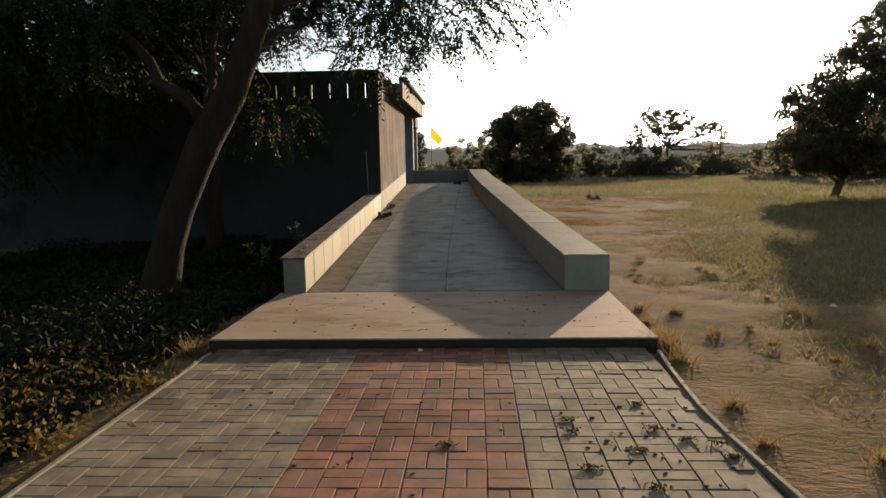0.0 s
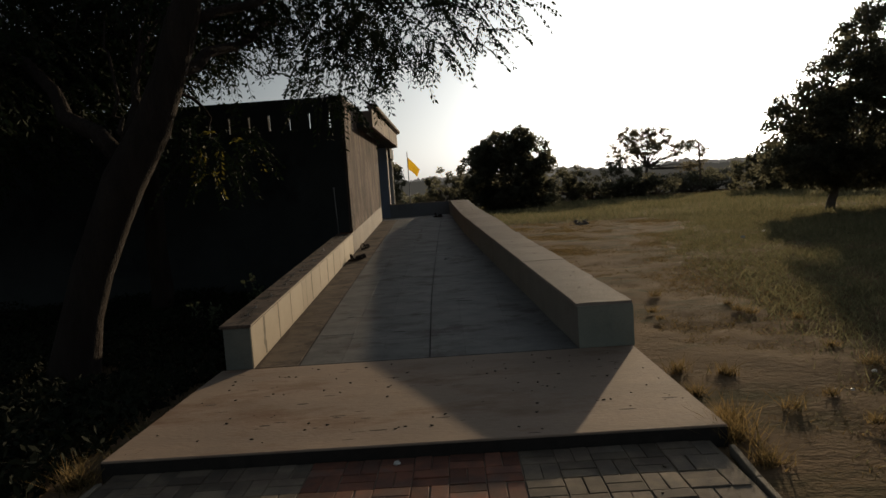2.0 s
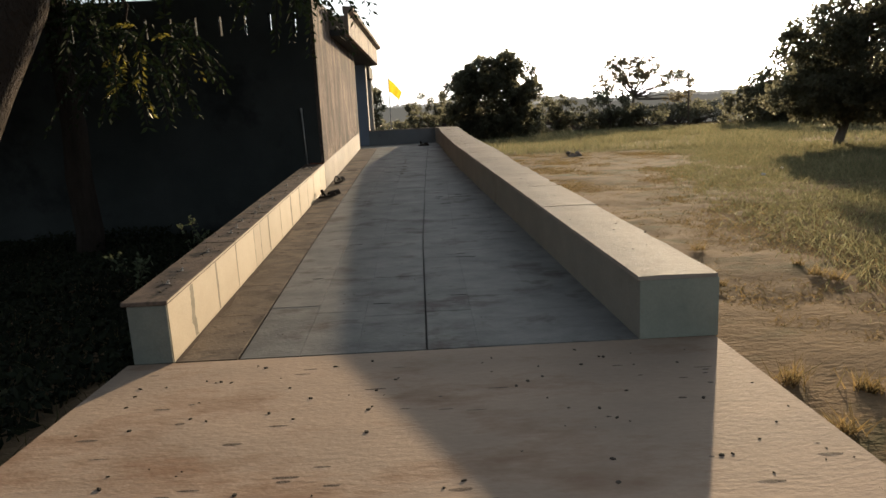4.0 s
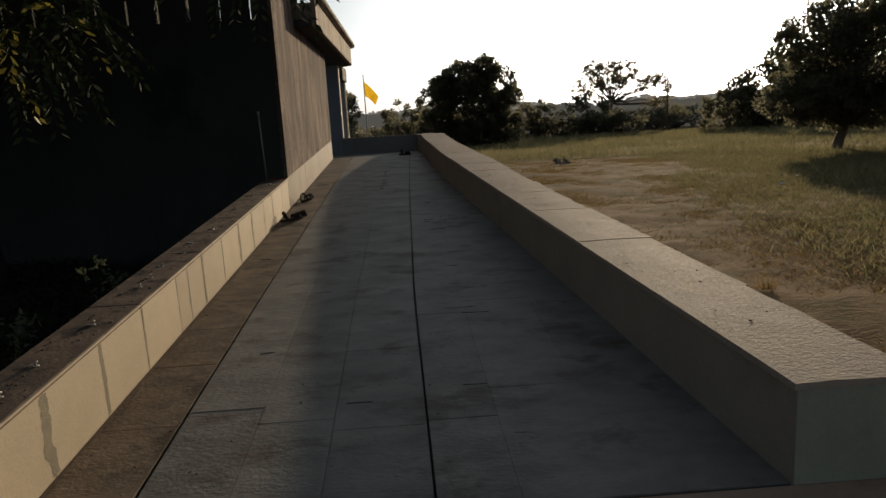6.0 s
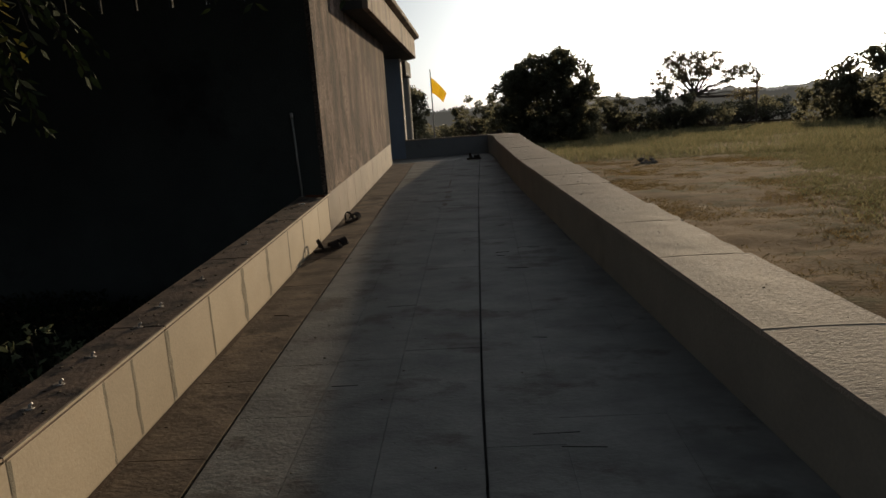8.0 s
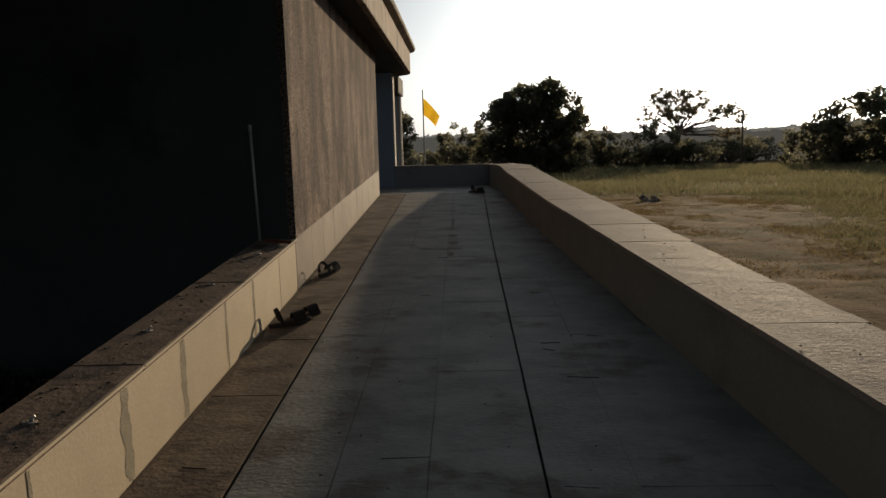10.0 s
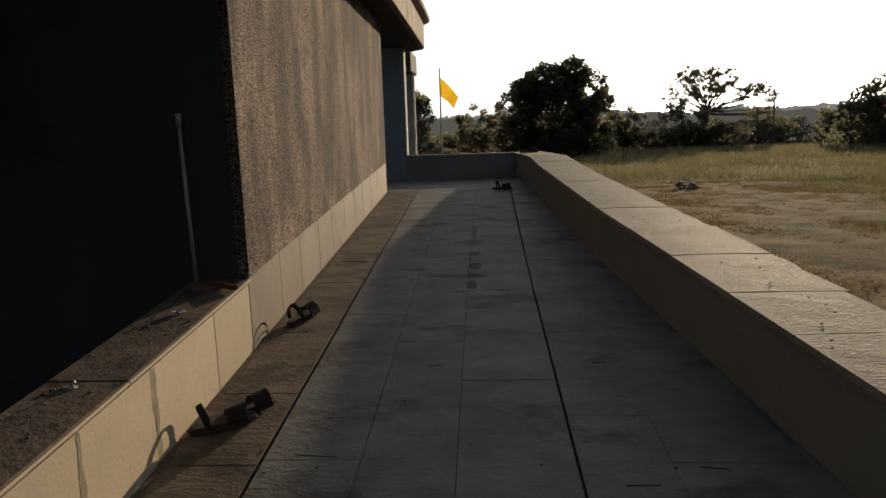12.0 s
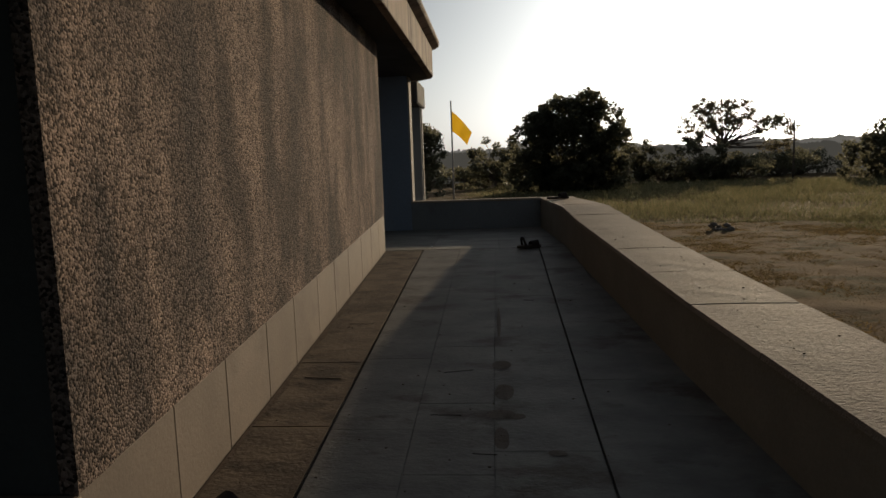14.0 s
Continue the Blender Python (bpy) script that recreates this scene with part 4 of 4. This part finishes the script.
# ---- small things ----
def slipper(x, y, z, rz, label, loop=True, tilt=0.0, scale=1.0):
    """A sandal: shaped sole, footbed rim and straps."""
    t = thing("sandal", label, "footwear", x, y, z, "sandals left on the ramp")
    t.matrix_basis = pose(x, y, z, tilt, 0, rz) @ Matrix.Scale(scale, 4)
    outline = []
    for k in range(20):
        a = 2 * math.pi * k / 20
        u = math.sin(a)
        w = 0.046 if u > 0 else 0.034
        outline.append((math.cos(a) * w * (1 - 0.15 * math.cos(a * 2)), u * 0.13))
    bm = bmesh.new()
    rings = [[bm.verts.new((px * s, py * s, h)) for px, py in outline] for s, h in ((0.94, 0.0), (1.0, 0.006), (1.0, 0.022), (0.93, 0.028))]
    for r0, r1 in zip(rings, rings[1:]):
        for k in range(20):
            bm.faces.new((r0[k], r0[(k + 1) % 20], r1[(k + 1) % 20], r1[k]))
    bm.faces.new(rings[0][::-1])
    bm.faces.new(rings[-1])
    part("sole", bm, SOLE, t, "scuffed brown sole")

    def strap(y0, y1, width, height, lean):
        bm = bmesh.new()
        rows = []
        for i in range(11):
            a = math.pi * i / 10
            for j, v in enumerate((-0.5, 0.5)):
                rows.append([bm.verts.new((math.cos(a) * (0.046 + e), y0 + (y1 - y0) * math.sin(a) + v * width, 0.02 + math.sin(a) * (height + e) + lean * v * math.sin(a))) for e in (0.0, 0.007)])
        for i in range(10):
            p, q, p2, q2 = rows[2 * i], rows[2 * i + 1], rows[2 * i + 2], rows[2 * i + 3]
            for f in ((p[1], p2[1], q2[1], q[1]), (p[0], q[0], q2[0], p2[0]), (p[0], p2[0], p2[1], p[1]), (q[0], q[1], q2[1], q2[0])):
                bm.faces.new(f)
        return bm

    part("strap", strap(0.05, 0.055, 0.075, 0.045, 0.01), LEATHER, t, "black toe strap")
    if loop:
        part("heel_strap", strap(-0.05, -0.075, 0.022, 0.085, 0.008), LEATHER, t, "upright heel strap")
    return t


SLOPE = math.degrees(math.atan(0.0806))
slipper(-1.8, 12.86, ramp_z(12.86) + 0.006, -62, "dark leather sandal lying against the cream wall", True, SLOPE, 1.05)
slipper(-1.74, 12.98, ramp_z(12.98) + 0.006, -48, "dark leather sandal turned beside its pair", False, SLOPE, 1.0)
slipper(-1.8, 14.1, ramp_z(14.1) + 0.006, -24, "dark sandal with a raised loop strap beside the plinth", True, SLOPE, 1.05)
slipper(-0.5, 18.66, ramp_z(18.66) + 0.006, -70, "dark sandal with a loop strap on the landing's edge", True, 0, 1.0)
slipper(-0.05, 20.35, right_top(20.35) + 0.006, -75, "dark flat sandal lying on the wall's coping", False, 0, 1.1)

rod = thing("metal_rod", "thin pale metal pipe standing against the dark wall", "pipe", -2.19, 13.6, left_top(13.6))
part("pipe", tube(bmesh.new(), [(0, 0, -0.02), (-0.015, 0.01, 0.4), (-0.03, 0.03, 0.8)], [0.011] * 3, 8), STEEL, rod)
part("pipe_cap", tube(bmesh.new(), [(-0.03, 0.03, 0.78), (-0.031, 0.031, 0.84)], [0.016, 0.016], 8), STEEL, rod)

angle = thing("iron_angle", "rusty iron angle lying on the cap stone", "scrap metal", -2.03, 13.5, left_top(13.5) + 0.004, rz=-35)
bm = box(-0.16, 0.13, -0.012, 0.012, 0.0, 0.004)
box(-0.16, 0.13, 0.008, 0.0125, 0.004, 0.02, bm=bm)
part("bar", bm, RUST, angle)
scrap = thing("foil_scrap", "crumpled silvery foil scrap on the cap stone", "litter", -2.07, 13.12, left_top(13.12) + 0.003)
bm = bmesh.new()
bmesh.ops.create_icosphere(bm, subdivisions=2, radius=0.02)
for v in bm.verts:
    v.co = Vector((v.co.x * 1.5, v.co.y, v.co.z * 0.35 + 0.006)) * (1 + 0.9 * noise.noise(v.co * 110))
part("foil", bm, FOIL, scrap)


def anchor_bolt(x, y):
    t = thing("anchor_bolt", "short bent steel fixing in the cap stone", "bolt", x, y, left_top(y), "row of fixings on the cap")
    bm = bmesh.new()
    tube(bm, [(0, 0, -0.01), (0, 0, 0.016), (0.01, 0.004, 0.022)], [0.006, 0.006, 0.005], 6)
    part("stud", bm, STEEL, t)
    part("washer", tube(bmesh.new(), [(0, 0, 0.0), (0, 0, 0.004)], [0.016, 0.016], 8), STEEL, t)
    part("mortar", tube(bmesh.new(), [(-0.02, 0, -0.002), (-0.02, 0, 0.006)], [0.02, 0.012], 7), ROCK, t)


for y in (7.75, 8.05, 8.55, 9.18, 9.38, 9.65, 10.0, 10.3, 10.78, 11.64, 12.4):
    anchor_bolt(-2.08 + 0.02 * math.sin(y * 9), y)


def crumbs(name, label, xyz, size, material, seed):
    """Small loose bits lying about, in one mesh."""
    rng = np.random.default_rng(seed)
    bm = bmesh.new()
    for x, y, z in xyz:
        s = size * rng.uniform(0.5, 1.5)
        m = pose(x, y, z, 0, 0, rng.uniform(0, 360)) @ Matrix.Diagonal((s, s * rng.uniform(0.4, 0.9), s * 0.35, 1))
        bmesh.ops.create_icosphere(bm, subdivisions=1, radius=1, matrix=m)
    ob = part(name, bm, material)
    return tagged(ob, label, "debris", kind="stuff")


rng = np.random.default_rng(44)
crumbs("apron_crumbs", "dark crumbs and chips of dirt on the apron", [(rng.uniform(-2.1, 1.4), rng.uniform(5.4, 7.3), 0.082) for _ in range(90)], 0.011, DEBRIS, 1)
crumbs("paver_crumbs", "dark droppings and tufts on the paving", [(rng.uniform(-1.8, 1.4) ** 1, rng.uniform(2.4, 5.0), 0.004) for _ in range(60)] + [(rng.uniform(0.5, 1.4), rng.uniform(2.6, 4.2), 0.004) for _ in range(50)], 0.013, DEBRIS, 2)
crumbs("cap_crumbs", "dark leaf litter along the cap stones", [(rng.uniform(-2.2, -1.97), y, left_top(y) + 0.002) for y in rng.uniform(7.5, 13.5, 150)], 0.008, DEBRIS, 3)
crumbs("ramp_crumbs", "bits of dirt on the ramp", [(rng.uniform(-1.9, 0.0), y, ramp_z(y) + 0.002) for y in rng.uniform(7.5, 17.5, 190)], 0.006, DEBRIS, 4)
crumbs("right_cap_crumbs", "dry bits on the coping", [(right_in(y) + rng.uniform(0.03, 0.4), y, right_top(y) + 0.004) for y in rng.uniform(7.5, 17.5, 60)], 0.006, DEBRIS, 5)

# short open cracks where the slabs meet, and a spilt dark stain
rng = np.random.default_rng(61)
bm = bmesh.new()
marks = [(-0.22, 12.47), (-0.12, 12.0), (-0.29, 11.05), (-0.1, 9.57), (-0.08, 10.61), (-1.04, 15.45), (-1.07, 14.95), (-0.9, 13.97), (-0.98, 13.44), (-0.2, 13.46), (-0.94, 11.25), (0.0, 9.47), (0.06, 7.91), (-0.11, 8.41), (-0.24, 12.38), (-1.37, 12.66), (0.05, 12.58), (-0.89, 14.6), (-1.3, 9.0), (-1.1, 10.1), (-0.7, 8.3), (-1.75, 11.2), (-1.8, 13.9), (-1.75, 15.4), (-1.72, 16.3), (-0.6, 16.8)]
for x, y in marks:
    w = rng.uniform(0.03, 0.1)
    skew = rng.normal(0, 0.012)
    hexa(bm, [(x - w, y, ramp_z(y) - 0.004), (x + w, y + skew, ramp_z(y + skew) - 0.004), (x + w, y + skew + 0.0015, ramp_z(y + skew) - 0.004), (x - w, y + 0.003, ramp_z(y) - 0.004),
              (x - w, y, ramp_z(y) + 0.002), (x + w, y + skew, ramp_z(y + skew) + 0.002), (x + w, y + skew + 0.0015, ramp_z(y + skew) + 0.002), (x - w, y + 0.003, ramp_z(y + 0.003) + 0.002)])
tagged(part("slab_cracks", bm, DARKJOINT, floor), "short dark cracks in the slabs", kind="stuff")


def smear(bm, x, y, rx, ry, z0):
    ring = []
    for k in range(14):
        a = 2 * math.pi * k / 14
        r = 1 + 0.4 * noise.noise((x + math.cos(a), y + math.sin(a), 3))
        ring.append((x + rx * r * math.cos(a), y + ry * r * math.sin(a)))
    bm.faces.new([bm.verts.new((px, py, z0(py) + 0.0022)) for px, py in ring])


bm = bmesh.new()
for x, y, rx, ry in ((-0.81, 15.55, 0.05, 0.06), (-0.8, 15.2, 0.045, 0.09), (-0.82, 14.95, 0.06, 0.05), (-0.76, 14.93, 0.05, 0.03), (-0.82, 14.72, 0.03, 0.1), (-0.6, 14.6, 0.035, 0.025), (-0.82, 16.3, 0.012, 0.3)):
    smear(bm, x, y, rx, ry, ramp_z)
tagged(part("spill_stains", bm, STAIN, floor), "dark drips spilt on the slabs", kind="stuff")
bm = bmesh.new()
for _ in range(46):
    x, y = rng.uniform(-2.0, 1.35), rng.uniform(5.38, 7.2)
    smear(bm, x, y, rng.uniform(0.01, 0.06), rng.uniform(0.004, 0.012), lambda v: 0.0785)
tagged(part("apron_scratches", bm, DIRTMARK, apron), "dark scratches and stains in the apron", kind="stuff")

bm = bmesh.new()
for y, w in ((7.83, 0.04), (8.36, 0.022), (8.89, 0.012), (9.46, 0.01), (9.69, 0.012), (10.03, 0.022), (10.56, 0.01), (11.11, 0.036), (11.62, 0.032), (12.17, 0.016), (12.63, 0.022)):
    rows = []
    for i in range(25):
        u = i / 24
        z = ramp_z(y) + 0.01 + u * (left_top(y) - 0.045 - ramp_z(y))
        a, b = y - w * (1 + 0.8 * noise.noise((y * 3, u * 4, 0)) + 0.35 * noise.noise((y * 3, u * 21, 5))), y + w * 0.6 * (1 + 0.9 * noise.noise((y * 3, u * 5, 9)) + 0.35 * noise.noise((y * 3, u * 23, 2)))
        rows.append([bm.verts.new((-1.9456, a, z)), bm.verts.new((-1.9456, b, z))])
    for r0, r1 in zip(rows, rows[1:]):
        bm.faces.new((r0[0], r0[1], r1[1], r1[0]))
tagged(part("mortar_smears", bm, GROUT, wall_west), "grey mortar smeared along the tile joints", kind="stuff")
bm = bmesh.new()
stops = np.arange(7.45, 18.65, 0.06)
edge = [bm.verts.new((-1.941, y, ramp_z(y) + 0.0025)) for y in stops]
side = [bm.verts.new((-1.941 + 0.012 + 0.05 * max(0, noise.noise((y * 2.2, 1, 0)) + 0.25) + 0.012 * noise.noise((y * 9, 4, 0)), y, ramp_z(y) + 0.0022)) for y in stops]
for i in range(len(stops) - 1):
    bm.faces.new((edge[i], side[i], side[i + 1], edge[i + 1]))
tagged(part("wall_foot_dirt", bm, DIRTMARK, floor), "dirt gathered along the foot of the tiles", kind="stuff")
# Thin strip darkens the slab's front: its shade is put into the colour.
part("front_edge", box(-2.235, 1.465, 5.322, 5.329, -0.09, 0.068), DARKJOINT, apron, "near-black strip over the shaded front edge")

heap = thing("rubble_heap", "low grey heap of rubble on the bare earth", "rubble", 5.55, 31.1, -0.16)
rng = np.random.default_rng(9)
for k in range(14):
    bm = bmesh.new()
    bmesh.ops.create_icosphere(bm, subdivisions=2, radius=rng.uniform(0.05, 0.11))
    shift = rng.uniform(-9, 9)
    for v in bm.verts:
        v.co = v.co * (1 + 0.35 * noise.noise(v.co * 8 + Vector((shift, 0, 0))))
        v.co = Vector((v.co.x, v.co.y, v.co.z * 0.7))
    bmesh.ops.translate(bm, verts=bm.verts, vec=(rng.normal(0, 0.17), rng.normal(0, 0.13), 0.03 + 0.14 * max(0, 1 - k / 8)))
    part("stone", bm, ROCK, heap)

for x, y, s in ((3.75, 7.05, 0.03), (3.1, 6.6, 0.02), (7.2, 18.5, 0.05), (-0.46, 5.22, 0.02), (8.4, 20.0, 0.04), (2.7, 6.2, 0.015)):
    bit = thing("paper_scrap", "scrap of pale crumpled paper on the ground", "litter", x, y, 0.004 if y < 5.3 else -0.055, "scattered litter")
    bm = bmesh.new()
    bmesh.ops.create_icosphere(bm, subdivisions=2, radius=s)
    for v in bm.verts:
        v.co = v.co * (1 + 0.5 * noise.noise(v.co * (1.6 / s) + Vector((x, y, 0))))
        v.co.z = v.co.z * 0.6 + s * 0.4
    part("paper", bm, LITTER, bit)


def flagpole():
    t = thing("flagpole", "slim pole flying a drooping yellow flag beyond the landing", "flag", -1.73, 26.73, -0.15)
    part("pole", tube(bmesh.new(), [(0, 0, -0.2), (0.005, 0, 1.8), (0.0, 0, 3.42)], [0.022, 0.02, 0.014], 8), GREYCOL, t)
    bm = bmesh.new()
    cols, rows_n = 14, 10
    g = []
    for i in range(cols + 1):
        u = i / cols
        g.append([bm.verts.new((0.016 + u * (0.42 - 0.11 * v), 0.05 * math.sin(8 * u + 2 * v) * u, 3.2 - 0.44 * v + u * (-0.47 + 0.17 * v) + 0.03 * math.sin(3.1 * u))) for v in (j / rows_n for j in range(rows_n + 1))])
    for i in range(cols):
        for j in range(rows_n):
            bm.faces.new((g[i][j], g[i + 1][j], g[i + 1][j + 1], g[i][j + 1])).smooth = True
    part("flag", bm, FLAG, t, "yellow cloth flag")
    return t


flagpole()


def porch_column():
    t = thing("porch_column", "slim grey porch column beyond the landing", "column", -2.06, 22.5, -0.1)
    t["kind"] = "structure"
    part("shaft", box(-0.12, 0.12, -0.1, 0.1, 0.0, 2.858, 0.01), GREYWALL, t)
    # Added paler edge holds the sunlight on the shaft's side.
    part("edge", box(0.1215, 0.135, -0.02, 0.09, 0.3, 2.85), GREYCOL, t, "paler edge added for the column's sunlit side")
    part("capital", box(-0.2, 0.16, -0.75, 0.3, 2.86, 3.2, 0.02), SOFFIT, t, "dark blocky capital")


porch_column()

shed = thing("shed", "small distant shed with a pale gabled roof", "building", 31.5, 96, -0.36)
part("wall", box(-1.0, 1.0, -0.8, 0.8, 0, 1.15), ROCK, shed)
for side in (-1, 1):
    part("roof", hexa(bmesh.new(), [(side * 1.5, -1.1, 1.1), (0, -1.1, 1.5), (0, 1.1, 1.5), (side * 1.5, 1.1, 1.1), (side * 1.5, -1.1, 1.18), (0, -1.1, 1.58), (0, 1.1, 1.58), (side * 1.5, 1.1, 1.18)]), WHITE, shed, "pale sheet roof")
post = thing("utility_pole", "thin distant utility pole", "pole", 30.5, 85, -0.4)
part("shaft", tube(bmesh.new(), [(0, 0, -0.3), (0, 0, 6.2)], [0.12, 0.08], 8), FARBARK, post)

# ---- paving blocks, last ----
CELL, JOINT = 0.2, 0.0045


def paver(bm, x, y, z, w, h, edge=0.004):
    """A paving block with worn, chamfered top edges."""
    rings = []
    for inset, level in ((0.0, -0.06), (0.0, z - edge), (edge, z)):
        rings.append([bm.verts.new((x + i * (w - inset), y + j * (h - inset), level)) for i, j in ((-1, -1), (1, -1), (1, 1), (-1, 1))])
    for r0, r1 in zip(rings, rings[1:]):
        for k in range(4):
            bm.faces.new((r0[k], r0[(k + 1) % 4], r1[(k + 1) % 4], r1[k]))
    bm.faces.new(rings[-1])
    return bm


SIZES = {True: (CELL / 2 - JOINT / 2, CELL / 4 - JOINT / 2), False: (CELL / 4 - JOINT / 2, CELL / 2 - JOINT / 2)}
block_along = {(material.name, flat): mesh("paving_block", paver(bmesh.new(), 0, 0, 0, *SIZES[flat]), material) for material in (PAVER_GREY, PAVER_RED) for flat in (True, False)}
rng = np.random.default_rng(3)
rest = {PAVER_GREY.name: bmesh.new(), PAVER_RED.name: bmesh.new()}
for j in range(40):
    for i in range(18):
        cx, cy = -2.16 + CELL * (i + 0.5), 5.32 - CELL * (j + 0.5)
        material = PAVER_RED if 6 <= i < 12 else PAVER_GREY
        flat = (i + j) % 2 == 0
        for k in (-0.25, 0.25):
            x, y = (cx, cy + k * CELL) if flat else (cx + k * CELL, cy)
            x, y, z = x + rng.normal(0, 0.0015), y + rng.normal(0, 0.0015), rng.normal(0, 0.0012)
            if x + SIZES[flat][0] > kerb_x(y) - 0.02:
                continue
            if cy > 3.9 or (cy > 3.4 and 5 <= i < 13):
                ob = new("paving_block", block_along[material.name, flat])
                ob.parent = path_bed
                ob.matrix_basis = pose(x, y, z, rng.normal(0, 0.35), rng.normal(0, 0.35), rng.normal(0, 0.7))
            else:
                paver(rest[material.name], x, y, z, *SIZES[flat])
for material in (PAVER_GREY, PAVER_RED):
    tagged(part("paving_blocks", rest[material.name], material, path_bed), "more paving blocks of the path", kind="stuff")
